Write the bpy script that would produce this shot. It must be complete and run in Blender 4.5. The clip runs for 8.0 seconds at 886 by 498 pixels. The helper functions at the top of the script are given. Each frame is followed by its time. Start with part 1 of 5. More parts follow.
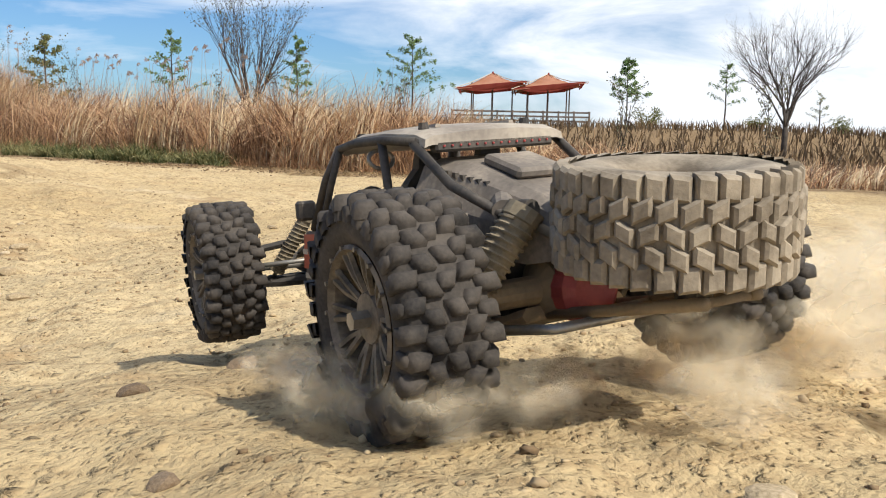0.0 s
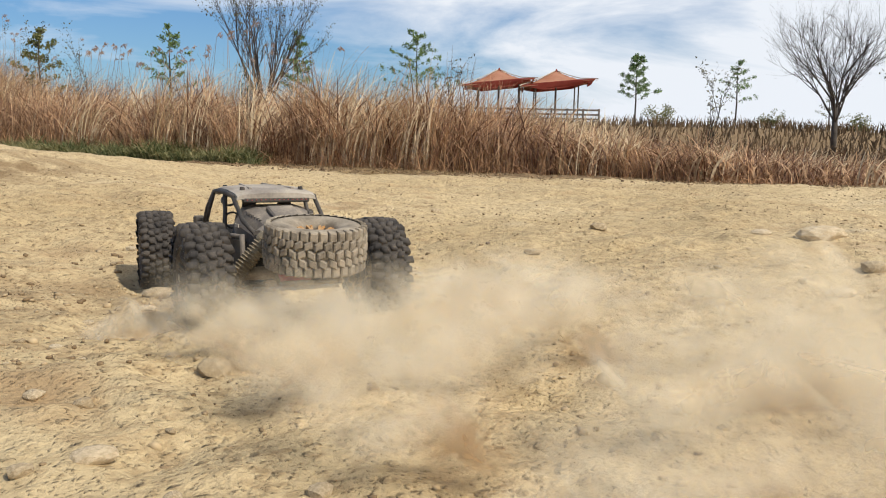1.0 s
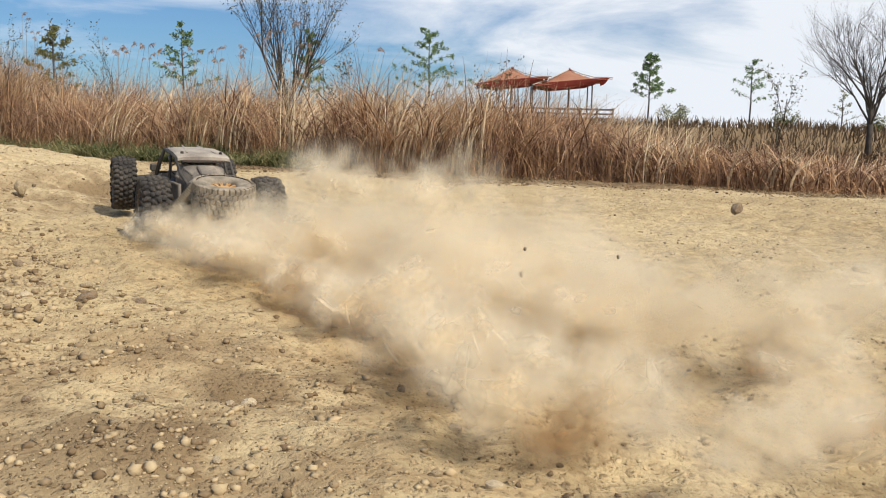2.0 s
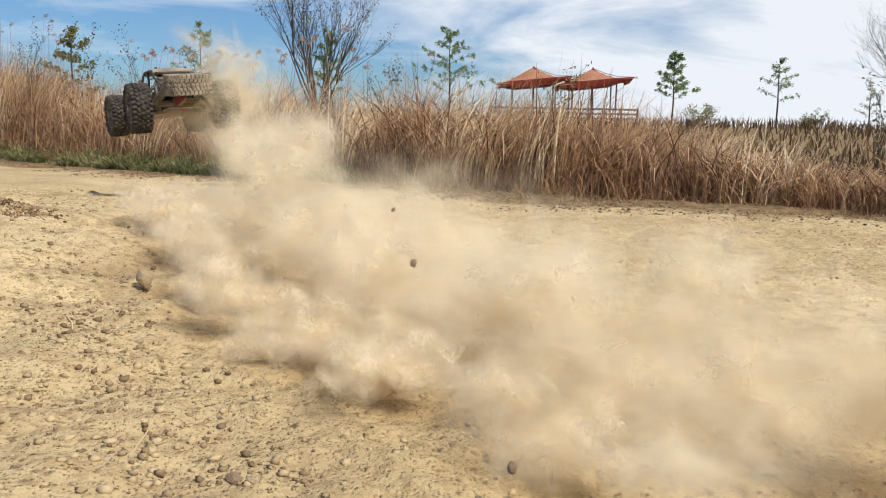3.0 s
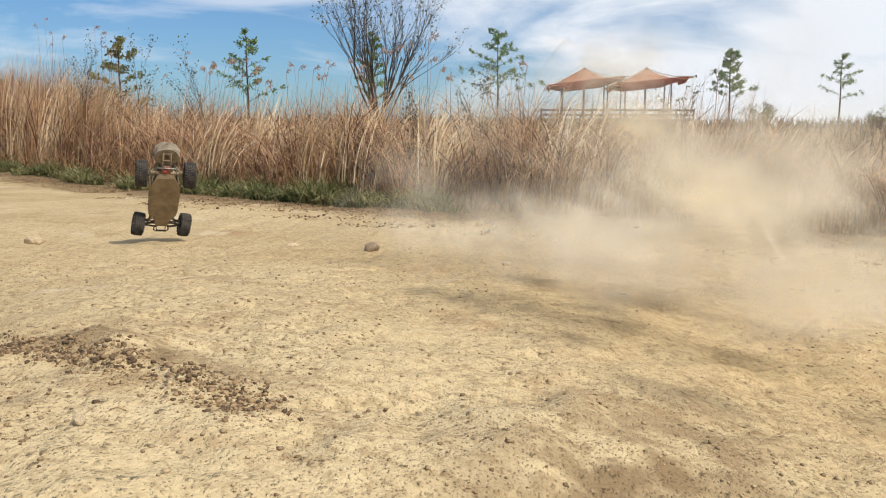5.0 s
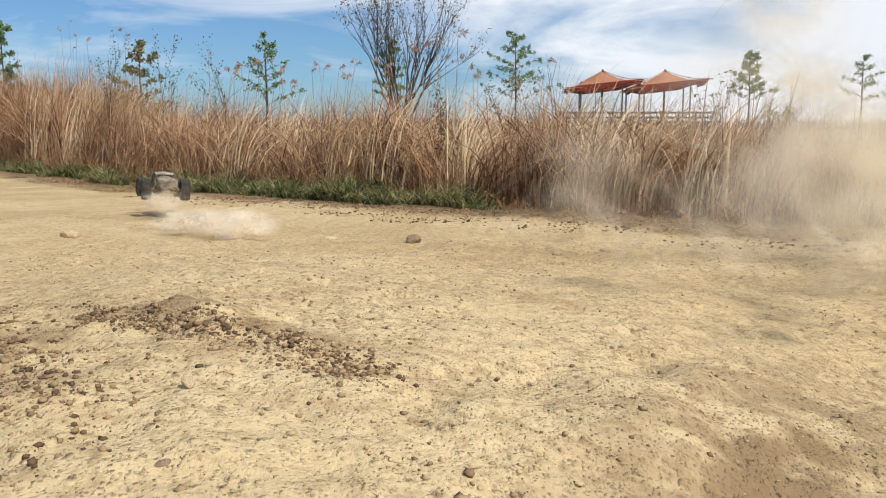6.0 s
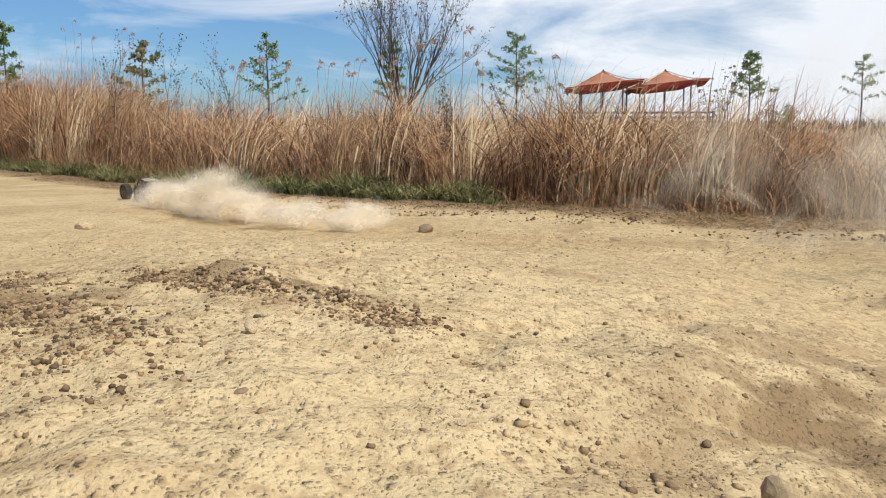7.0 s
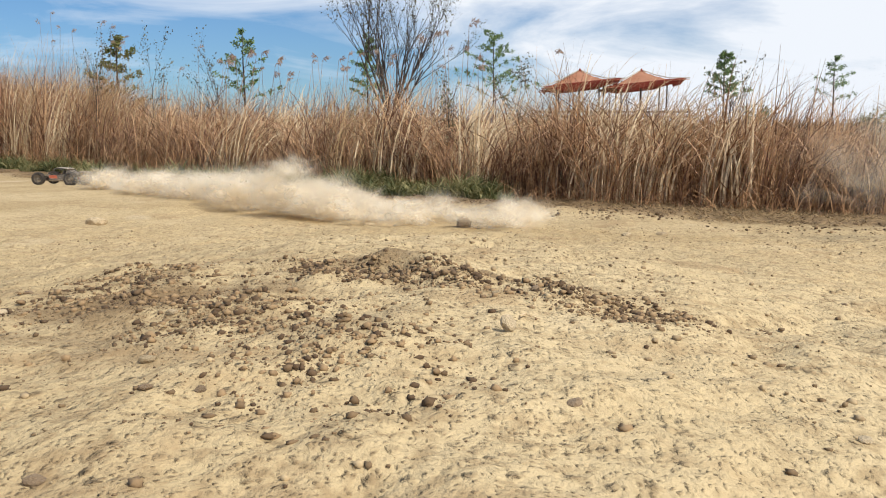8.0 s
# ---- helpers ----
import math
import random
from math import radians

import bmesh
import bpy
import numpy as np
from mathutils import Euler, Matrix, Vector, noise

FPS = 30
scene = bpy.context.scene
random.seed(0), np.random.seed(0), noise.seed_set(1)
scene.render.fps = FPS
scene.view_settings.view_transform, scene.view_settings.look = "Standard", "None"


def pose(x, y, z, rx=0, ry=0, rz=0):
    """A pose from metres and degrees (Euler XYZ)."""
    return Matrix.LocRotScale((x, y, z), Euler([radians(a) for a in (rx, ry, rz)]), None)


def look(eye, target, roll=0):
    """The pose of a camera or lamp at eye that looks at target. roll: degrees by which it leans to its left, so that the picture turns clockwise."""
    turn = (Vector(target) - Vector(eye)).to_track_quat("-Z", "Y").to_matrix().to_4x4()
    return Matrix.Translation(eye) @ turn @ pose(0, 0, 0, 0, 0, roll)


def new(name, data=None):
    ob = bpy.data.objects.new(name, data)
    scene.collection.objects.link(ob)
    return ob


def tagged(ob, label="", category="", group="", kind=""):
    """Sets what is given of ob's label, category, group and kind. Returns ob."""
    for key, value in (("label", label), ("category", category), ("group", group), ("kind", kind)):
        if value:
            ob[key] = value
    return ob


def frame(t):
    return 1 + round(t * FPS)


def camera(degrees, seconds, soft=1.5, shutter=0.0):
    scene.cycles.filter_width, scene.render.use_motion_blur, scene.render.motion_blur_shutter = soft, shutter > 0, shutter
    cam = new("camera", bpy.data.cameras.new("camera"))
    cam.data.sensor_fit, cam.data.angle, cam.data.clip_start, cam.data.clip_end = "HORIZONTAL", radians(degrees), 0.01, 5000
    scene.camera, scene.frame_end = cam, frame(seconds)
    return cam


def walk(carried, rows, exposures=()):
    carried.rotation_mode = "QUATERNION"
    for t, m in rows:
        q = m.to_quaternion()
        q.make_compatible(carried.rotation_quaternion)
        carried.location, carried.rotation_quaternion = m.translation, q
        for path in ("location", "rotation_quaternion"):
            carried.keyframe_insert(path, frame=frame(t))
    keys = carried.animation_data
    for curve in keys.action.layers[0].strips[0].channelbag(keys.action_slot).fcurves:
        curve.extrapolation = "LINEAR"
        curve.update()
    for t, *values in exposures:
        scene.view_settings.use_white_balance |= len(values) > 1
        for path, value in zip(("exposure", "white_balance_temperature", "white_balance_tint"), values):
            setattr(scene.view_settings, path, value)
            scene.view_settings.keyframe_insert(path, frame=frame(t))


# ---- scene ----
cam = camera(55.4, 8.0, soft=1.1)
PATH = [
    (0, (1.504, 0.257, 0.603), (1.358, 2.233, 0.333), 1.3),
    (0.5, (1.002, 0.899, 0.55), (0.883, 2.877, 0.279), 1.3),
    (1, (0.478, 1.419, 0.51), (0.363, 3.397, 0.24), 1.2),
    (1.2, (0.363, 1.574, 0.495), (0.25, 3.552, 0.223), 1.2),
    (2.3, (-0.386, 1.798, 0.621), (-0.501, 3.775, 0.344), 1.4),
    (2.5, (-0.526, 1.981, 0.649), (-0.647, 3.958, 0.37), 1.3),
    (3, (-0.866, 2.429, 0.732), (-0.997, 4.404, 0.45), 1.2),
    (3.5, (-1.146, 2.793, 0.822), (-1.291, 4.767, 0.539), 0.9),
    (4, (-1.393, 3.103, 0.885), (-1.558, 5.075, 0.6), 0.7),
    (4.5, (-1.586, 3.309, 0.949), (-1.773, 5.28, 0.664), 0.5),
    (5.8, (-1.892, 3.499, 0.858), (-2.129, 5.466, 0.584), 0.1),
    (6, (-1.917, 3.494, 0.838), (-2.159, 5.461, 0.567), 0.1),
    (6.5, (-1.953, 3.445, 0.81), (-2.199, 5.412, 0.541), 0.1),
    (7, (-1.983, 3.407, 0.772), (-2.224, 5.374, 0.505), 0.0),
    (7.5, (-2.051, 3.408, 0.73), (-2.277, 5.377, 0.463), 0.2),
    (8, (-2.425, 3.566, 0.72), (-2.591, 5.541, 0.452), 0.2),
]
walk(cam, [(t, look(eye, target, roll)) for t, eye, target, roll in PATH], exposures=[(0, 0.24), (0.5, 0.12), (1.0, -0.04), (1.5, -0.04), (8, 0.02)])
scene.cycles.transparent_max_bounces = 200

# ---- sky, sun ----
SUN_TO = Vector((0.52, -0.44, 0.78)).normalized()
SUN_EL = math.asin(SUN_TO.z)
SUN_AZ = math.atan2(SUN_TO.x, SUN_TO.y)


def make_world():
    w = bpy.data.worlds.new("sky")
    w.use_nodes = True
    nt = w.node_tree
    nt.nodes.clear()
    N, L = nt.nodes.new, nt.links.new
    out, bg = N("ShaderNodeOutputWorld"), N("ShaderNodeBackground")
    sky = N("ShaderNodeTexSky")
    sky.sky_type, sky.sun_disc = "NISHITA", False
    sky.sun_elevation, sky.sun_rotation = SUN_EL, SUN_AZ
    sky.air_density, sky.dust_density, sky.ozone_density = 1.0, 0.6, 1.6
    tc = N("ShaderNodeTexCoord")
    # clouds: streaky noise over the direction, more of it towards +x
    mp = N("ShaderNodeMapping")
    mp.inputs["Scale"].default_value = (1.6, 1.2, 6.5)
    mp.inputs["Location"].default_value = (0.35, 0.2, 0.0)
    L(tc.outputs["Generated"], mp.inputs["Vector"])
    n1 = N("ShaderNodeTexNoise")
    n1.inputs["Scale"].default_value, n1.inputs["Detail"].default_value, n1.inputs["Roughness"].default_value = 1.7, 9, 0.58
    n1.inputs["Distortion"].default_value = 0.5
    L(mp.outputs[0], n1.inputs["Vector"])
    sep = N("ShaderNodeSeparateXYZ")
    L(tc.outputs["Generated"], sep.inputs[0])
    mr = N("ShaderNodeMapRange")
    mr.inputs["From Min"].default_value, mr.inputs["From Max"].default_value = -0.35, 0.32
    mr.inputs["To Min"].default_value, mr.inputs["To Max"].default_value = -0.085, 0.28
    L(sep.outputs["X"], mr.inputs["Value"])
    add = N("ShaderNodeMath")
    L(n1.outputs["Fac"], add.inputs[0]), L(mr.outputs[0], add.inputs[1])
    ramp = N("ShaderNodeValToRGB")
    ramp.color_ramp.elements[0].position, ramp.color_ramp.elements[1].position = 0.44, 0.70
    L(add.outputs[0], ramp.inputs[0])
    # milky haze close to the horizon
    hz = N("ShaderNodeMapRange")
    hz.inputs["From Min"].default_value, hz.inputs["From Max"].default_value = 0.22, 0.0
    hz.inputs["To Min"].default_value, hz.inputs["To Max"].default_value = 0.0, 0.10
    L(sep.outputs["Z"], hz.inputs["Value"])
    mx0 = N("ShaderNodeMath")
    mx0.operation = "MAXIMUM"
    L(ramp.outputs[0], mx0.inputs[0]), L(hz.outputs[0], mx0.inputs[1])
    mix = N("ShaderNodeMix")
    mix.data_type = "RGBA"
    mix.inputs["B"].default_value = (7.9, 8.3, 8.9, 1)
    sc = N("ShaderNodeMix")
    sc.data_type, sc.blend_type = "RGBA", "MULTIPLY"
    sc.inputs["Factor"].default_value = 1.0
    sc.inputs["B"].default_value = (0.40, 0.64, 0.90, 1)
    L(sky.outputs[0], sc.inputs["A"])
    L(mx0.outputs[0], mix.inputs["Factor"]), L(sc.outputs["Result"], mix.inputs["A"])
    L(mix.outputs["Result"], bg.inputs["Color"])
    bg.inputs["Strength"].default_value = 0.11
    L(bg.outputs[0], out.inputs[0])
    scene.world = w


make_world()
sun = new("sun", bpy.data.lights.new("sun", "SUN"))
sun.data.energy, sun.data.angle, sun.data.color = 4.0, radians(0.6), (1.0, 0.95, 0.86)
sun.matrix_world = look(SUN_TO * 50, (0, 0, 0))


# ---- materials ----
def mat(name, c1, c2, scale=8.0, rough=0.8, bump=0.3, metal=0.0, dist=0.004, fine=60.0, island=0.0, obj=0.0, thin=0.0, stain=None):
    """Two-scale noise between two colours, relief, and optional variation by island or by object; thin lets light through leaves."""
    m = bpy.data.materials.new(name)
    m.use_nodes = True
    nt = m.node_tree
    N, L = nt.nodes.new, nt.links.new
    b = nt.nodes["Principled BSDF"]
    b.inputs["Roughness"].default_value, b.inputs["Metallic"].default_value = rough, metal
    tc = N("ShaderNodeTexCoord")
    na, nb = N("ShaderNodeTexNoise"), N("ShaderNodeTexNoise")
    na.inputs["Scale"].default_value, na.inputs["Detail"].default_value = scale, 5
    nb.inputs["Scale"].default_value, nb.inputs["Detail"].default_value = fine, 4
    L(tc.outputs["Object"], na.inputs["Vector"]), L(tc.outputs["Object"], nb.inputs["Vector"])
    f = N("ShaderNodeMath")
    f.operation = "MULTIPLY_ADD"
    f.inputs[1].default_value, f.inputs[2].default_value = 0.35, -0.17
    L(nb.outputs["Fac"], f.inputs[0])
    s = N("ShaderNodeMath")
    L(na.outputs["Fac"], s.inputs[0]), L(f.outputs[0], s.inputs[1])
    last = s.outputs[0]
    if island or obj:
        src = N("ShaderNodeNewGeometry").outputs["Random Per Island"] if island else N("ShaderNodeObjectInfo").outputs["Random"]
        k = N("ShaderNodeMath")
        k.operation = "MULTIPLY_ADD"
        k.inputs[1].default_value = island or obj
        L(src, k.inputs[0]), L(last, k.inputs[2])
        k2 = N("ShaderNodeMath")
        k2.inputs[1].default_value = -(island or obj) / 2
        L(k.outputs[0], k2.inputs[0])
        last = k2.outputs[0]
    r = N("ShaderNodeValToRGB")
    r.color_ramp.elements[0].position, r.color_ramp.elements[1].position = 0.3, 0.7
    r.color_ramp.elements[0].color, r.color_ramp.elements[1].color = (*c1, 1), (*c2, 1)
    if stain:
        e = r.color_ramp.elements.new(0.5)
        e.color = (*stain, 1)
    L(last, r.inputs[0]), L(r.outputs[0], b.inputs["Base Color"])
    if bump:
        bp = N("ShaderNodeBump")
        bp.inputs["Strength"].default_value, bp.inputs["Distance"].default_value = bump, dist
        L(nb.outputs["Fac"], bp.inputs["Height"]), L(bp.outputs[0], b.inputs["Normal"])
    if thin:
        tr, mx = N("ShaderNodeBsdfTranslucent"), N("ShaderNodeMixShader")
        mx.inputs[0].default_value = thin
        L(r.outputs[0], tr.inputs["Color"])
        L(b.outputs[0], mx.inputs[1]), L(tr.outputs[0], mx.inputs[2])
        L(mx.outputs[0], nt.nodes["Material Output"].inputs[0])
    return m


def ground_material():
    m = bpy.data.materials.new("sandy_soil")
    m.use_nodes = True
    nt = m.node_tree
    N, L = nt.nodes.new, nt.links.new
    b = nt.nodes["Principled BSDF"]
    b.inputs["Roughness"].default_value = 0.95
    b.inputs["Specular IOR Level"].default_value = 0.15
    geo = N("ShaderNodeNewGeometry")
    pos = geo.outputs["Position"]

    def noi(scale, detail, rough=0.55, vec=pos):
        n = N("ShaderNodeTexNoise")
        n.inputs["Scale"].default_value, n.inputs["Detail"].default_value, n.inputs["Roughness"].default_value = scale, detail, rough
        L(vec, n.inputs["Vector"])
        return n.outputs["Fac"]

    def ramp(src, p0, c0, p1, c1):
        r = N("ShaderNodeValToRGB")
        r.color_ramp.elements[0].position, r.color_ramp.elements[1].position = p0, p1
        r.color_ramp.elements[0].color, r.color_ramp.elements[1].color = (*c0, 1), (*c1, 1)
        L(src, r.inputs[0])
        return r.outputs[0]

    def mixc(f, a, c):
        x = N("ShaderNodeMix")
        x.data_type = "RGBA"
        L(f, x.inputs["Factor"])
        for s, v in (("A", a), ("B", c)):
            if isinstance(v, tuple):
                x.inputs[s].default_value = (*v, 1)
            else:
                L(v, x.inputs[s])
        return x.outputs["Result"]

    sand = ramp(noi(0.55, 6), 0.35, SAND_A, 0.65, SAND_B)
    fine = ramp(noi(34, 4, 0.6), 0.36, (0, 0, 0), 0.52, (1, 1, 1))
    sand = mixc(fine, mixc(noi(3, 3), SAND_C, sand), sand)
    patch = ramp(noi(2.1, 8, 0.65), 0.57, (0, 0, 0), 0.70, (1, 1, 1))
    sand = mixc(patch, sand, SAND_D)
    # faint streaks drawn along the track by passing wheels
    st = N("ShaderNodeMapping")
    st.inputs["Rotation"].default_value, st.inputs["Scale"].default_value = (0, 0, 0.54), (0.9, 9.0, 1.0)
    L(pos, st.inputs["Vector"])
    sand = mixc(ramp(noi(1.6, 7, 0.62, st.outputs[0]), 0.54, (0, 0, 0), 0.74, (0.75, 0.75, 0.75)), sand, SAND_D)
    # dark crumbs gathered in drifts, and pale dusted spots
    drift = ramp(noi(3.4, 6, 0.6), 0.34, (0, 0, 0), 0.60, (1, 1, 1))
    lumps = []
    # the cells are pulled out of shape so that no two crumbs look alike
    warp, pull = N("ShaderNodeTexNoise"), N("ShaderNodeVectorMath")
    warp.inputs["Scale"].default_value, warp.inputs["Detail"].default_value, warp.inputs["Roughness"].default_value = 75, 4, 0.7
    L(pos, warp.inputs["Vector"])
    pull.operation = "MULTIPLY_ADD"
    pull.inputs[1].default_value = (0.010, 0.010, 0.010)
    L(warp.outputs["Color"], pull.inputs[0]), L(pos, pull.inputs[2])
    for cells, chance in ((150, 0.40), (60, 0.70)):
        vo = N("ShaderNodeTexVoronoi")
        vo.inputs["Scale"].default_value = cells
        L(pull.outputs[0], vo.inputs["Vector"])
        pick = N("ShaderNodeSeparateColor")
        L(vo.outputs["Color"], pick.inputs[0])
        here = ramp(pick.outputs[0], chance, (0, 0, 0), chance + 0.2, (1, 1, 1))
        spot = ramp(vo.outputs["Distance"], 0.10, (0.75, 0.75, 0.75), 0.50, (0, 0, 0))
        crumb, lump = N("ShaderNodeMath"), N("ShaderNodeMath")
        crumb.operation = lump.operation = "MULTIPLY"
        L(here, lump.inputs[0]), L(spot, lump.inputs[1])
        L(lump.outputs[0], crumb.inputs[0]), L(drift, crumb.inputs[1])
        sand = mixc(crumb.outputs[0], sand, (0.20, 0.132, 0.068))
        lumps.append(lump.outputs[0])
    sand = mixc(ramp(noi(1.3, 5, 0.5), 0.62, (0, 0, 0), 0.74, (0.6, 0.6, 0.6)), sand, (0.64, 0.53, 0.365))
    # darker loosened soil on the crest and beside the run-up, its shade painted in
    wob = N("ShaderNodeTexNoise")
    wob.inputs["Scale"].default_value, wob.inputs["Detail"].default_value = 7.0, 6
    L(pos, wob.inputs["Vector"])
    for cx, cy, rx, ry in ((-2.53, 5.0, 0.42, 0.14), (-2.95, 4.78, 0.45, 0.30), (-3.5, 4.5, 0.45, 0.3), (-0.55, 2.75, 0.42, 0.5), (-1.55, 4.72, 0.34, 0.85)):
        mp = N("ShaderNodeMapping")
        mp.vector_type = "TEXTURE"
        mp.inputs["Location"].default_value, mp.inputs["Scale"].default_value = (cx, cy, 0.3), (rx, ry, 50)
        mp.inputs["Rotation"].default_value = (0, 0, -0.35)
        L(pos, mp.inputs["Vector"])
        ln = N("ShaderNodeVectorMath")
        ln.operation = "LENGTH"
        L(mp.outputs[0], ln.inputs[0])
        fa = N("ShaderNodeMapRange")
        fa.inputs["From Min"].default_value, fa.inputs["From Max"].default_value = 1.1, 0.2
        fa.inputs["To Min"].default_value, fa.inputs["To Max"].default_value = 0.0, 0.9
        L(ln.outputs["Value"], fa.inputs["Value"])
        pw = N("ShaderNodeMapRange")
        pw.inputs["From Min"].default_value, pw.inputs["From Max"].default_value = 0.40, 0.56
        L(wob.outputs["Fac"], pw.inputs["Value"])
        pr = N("ShaderNodeMath")
        pr.operation = "MULTIPLY"
        L(fa.outputs[0], pr.inputs[0]), L(pw.outputs[0], pr.inputs[1])
        sand = mixc(pr.outputs[0], sand, (0.22, 0.145, 0.075))
    # beyond the edge of the track: straw litter and dark earth
    sp = N("ShaderNodeSeparateXYZ")
    L(pos, sp.inputs[0])
    k = N("ShaderNodeMath")
    k.operation = "MULTIPLY_ADD"
    k.inputs[1].default_value = 0.6
    L(sp.outputs["X"], k.inputs[0]), L(sp.outputs["Y"], k.inputs[2])
    a4, mn, sq, bend = (N("ShaderNodeMath") for _ in range(4))
    a4.inputs[1].default_value = 4.0
    mn.operation, mn.inputs[1].default_value = "MINIMUM", 0.0
    sq.operation, bend.operation = "MULTIPLY", "MULTIPLY_ADD"
    bend.inputs[1].default_value = -0.018
    L(sp.outputs["X"], a4.inputs[0]), L(a4.outputs[0], mn.inputs[0])
    L(mn.outputs[0], sq.inputs[0]), L(mn.outputs[0], sq.inputs[1])
    L(sq.outputs[0], bend.inputs[0]), L(k.outputs[0], bend.inputs[2])
    k2 = N("ShaderNodeMath")
    k2.operation = "MULTIPLY_ADD"
    k2.inputs[1].default_value = 1.3
    L(noi(1.1, 6, 0.7), k2.inputs[0]), L(bend.outputs[0], k2.inputs[2])
    edge = N("ShaderNodeMapRange")
    edge.inputs["From Min"].default_value, edge.inputs["From Max"].default_value = 9.95, 10.6
    L(k2.outputs[0], edge.inputs["Value"])
    litter = ramp(noi(9, 8, 0.7), 0.35, (0.13, 0.085, 0.045), 0.68, (0.36, 0.245, 0.13))
    L(mixc(edge.outputs[0], sand, litter), b.inputs["Base Color"])
    bp = N("ShaderNodeBump")
    bp.inputs["Strength"].default_value, bp.inputs["Distance"].default_value = 0.8, 0.011
    L(noi(75, 6, 0.62), bp.inputs["Height"])
    bp2 = N("ShaderNodeBump")
    bp2.inputs["Strength"].default_value, bp2.inputs["Distance"].default_value = 0.5, 0.03
    L(noi(14, 4, 0.5), bp2.inputs["Height"]), L(bp2.outputs[0], bp.inputs["Normal"])
    last = bp.outputs[0]
    for lump, deep in zip(lumps, (0.004, 0.009)):
        bl = N("ShaderNodeBump")
        bl.inputs["Strength"].default_value, bl.inputs["Distance"].default_value = 0.8, deep
        L(lump, bl.inputs["Height"]), L(last, bl.inputs["Normal"])
        last = bl.outputs[0]
    L(last, b.inputs["Normal"])
    return m


SAND_A, SAND_B = (0.49, 0.362, 0.192), (0.615, 0.478, 0.278)
SAND_C, SAND_D = (0.27, 0.18, 0.09), (0.40, 0.275, 0.145)
M_GROUND = ground_material()
M_REED = mat("dry_reed", (0.15, 0.066, 0.034), (0.64, 0.405, 0.225), 0.9, 0.65, 0.0, island=1.0, thin=0.25)
M_PLUME = mat("reed_plume", (0.22, 0.14, 0.10), (0.48, 0.36, 0.28), 4, 0.9, 0.0, island=0.5, thin=0.3)
M_GRASS = mat("green_grass", (0.070, 0.095, 0.026), (0.36, 0.32, 0.14), 2.0, 0.7, 0.0, island=0.6, thin=0.3)
# darker than the reeds: shade at their foot is put into this brown
M_DEAD = mat("shaded_dead_stems", (0.15, 0.07, 0.032), (0.46, 0.26, 0.125), 2.0, 0.8, 0.0, island=0.8, thin=0.1)
M_STRAW = mat("straw_litter", (0.13, 0.08, 0.035), (0.42, 0.29, 0.14), 2.0, 0.8, 0.0, island=0.7, thin=0.1)
M_SCRUB = mat("brown_scrub", (0.06, 0.04, 0.022), (0.19, 0.125, 0.065), 0.8, 0.9, 0.0, island=0.5, thin=0.15)
M_BARK = mat("bark", (0.032, 0.026, 0.021), (0.10, 0.082, 0.066), 6, 0.9, 0.4)
M_LEAF = mat("ginkgo_leaf", (0.06, 0.115, 0.035), (0.20, 0.29, 0.10), 3, 0.6, 0.0, island=0.7, thin=0.4)
M_LEAF2 = mat("yellowish_leaf", (0.08, 0.10, 0.025), (0.22, 0.21, 0.07), 3, 0.6, 0.0, island=0.7, thin=0.4)
M_BUD = mat("small_buds", (0.06, 0.055, 0.03), (0.16, 0.15, 0.07), 3, 0.7, 0.0, island=0.7, thin=0.3)
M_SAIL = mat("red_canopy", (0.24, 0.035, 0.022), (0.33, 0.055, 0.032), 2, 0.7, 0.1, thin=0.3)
M_SAILTOP = mat("orange_canopy_top", (0.46, 0.19, 0.10), (0.56, 0.28, 0.17), 2, 0.7, 0.1, thin=0.3)
M_PALE = mat("pale_print", (0.42, 0.36, 0.28), (0.58, 0.52, 0.43), 22, 0.6, 0.0)
M_POST = mat("weathered_post", (0.10, 0.08, 0.07), (0.20, 0.16, 0.13), 5, 0.7, 0.2)
M_STONE = mat("tan_stone", (0.36, 0.27, 0.155), (0.60, 0.475, 0.31), 9, 0.9, 0.6, obj=0.5)
M_DSTONE = mat("dark_stone", (0.16, 0.11, 0.065), (0.31, 0.22, 0.135), 12, 0.85, 0.6, obj=0.4)
M_GRAVEL = mat("gravel", (0.19, 0.125, 0.065), (0.50, 0.375, 0.215), 14, 0.95, 0.4, island=0.6)
# brown soil lumps, coloured darker to hold the shade between them
M_CLOD = mat("dark_clods", (0.10, 0.060, 0.031), (0.33, 0.22, 0.115), 14, 0.95, 0.5, island=0.7)


# ---- mesh helpers ----
def mesh_of(name, verts, faces, material, smooth=False):
    me = bpy.data.meshes.new(name)
    me.from_pydata([tuple(v) for v in verts], [], [tuple(f) for f in faces])
    me.materials.append(material)
    if smooth:
        me.polygons.foreach_set("use_smooth", [True] * len(me.polygons))
    me.update()
    return me


def part(name, bm, material, parent, label="", smooth=False):
    """One bmesh becomes one mesh object under its thing or part."""
    me = bpy.data.meshes.new(name)
    bm.normal_update()
    bm.to_mesh(me)
    bm.free()
    me.materials.append(material)
    if smooth:
        me.polygons.foreach_set("use_smooth", [True] * len(me.polygons))
    ob = new(name, me)
    ob.parent = parent
    if label:
        ob["label"] = label
    return ob


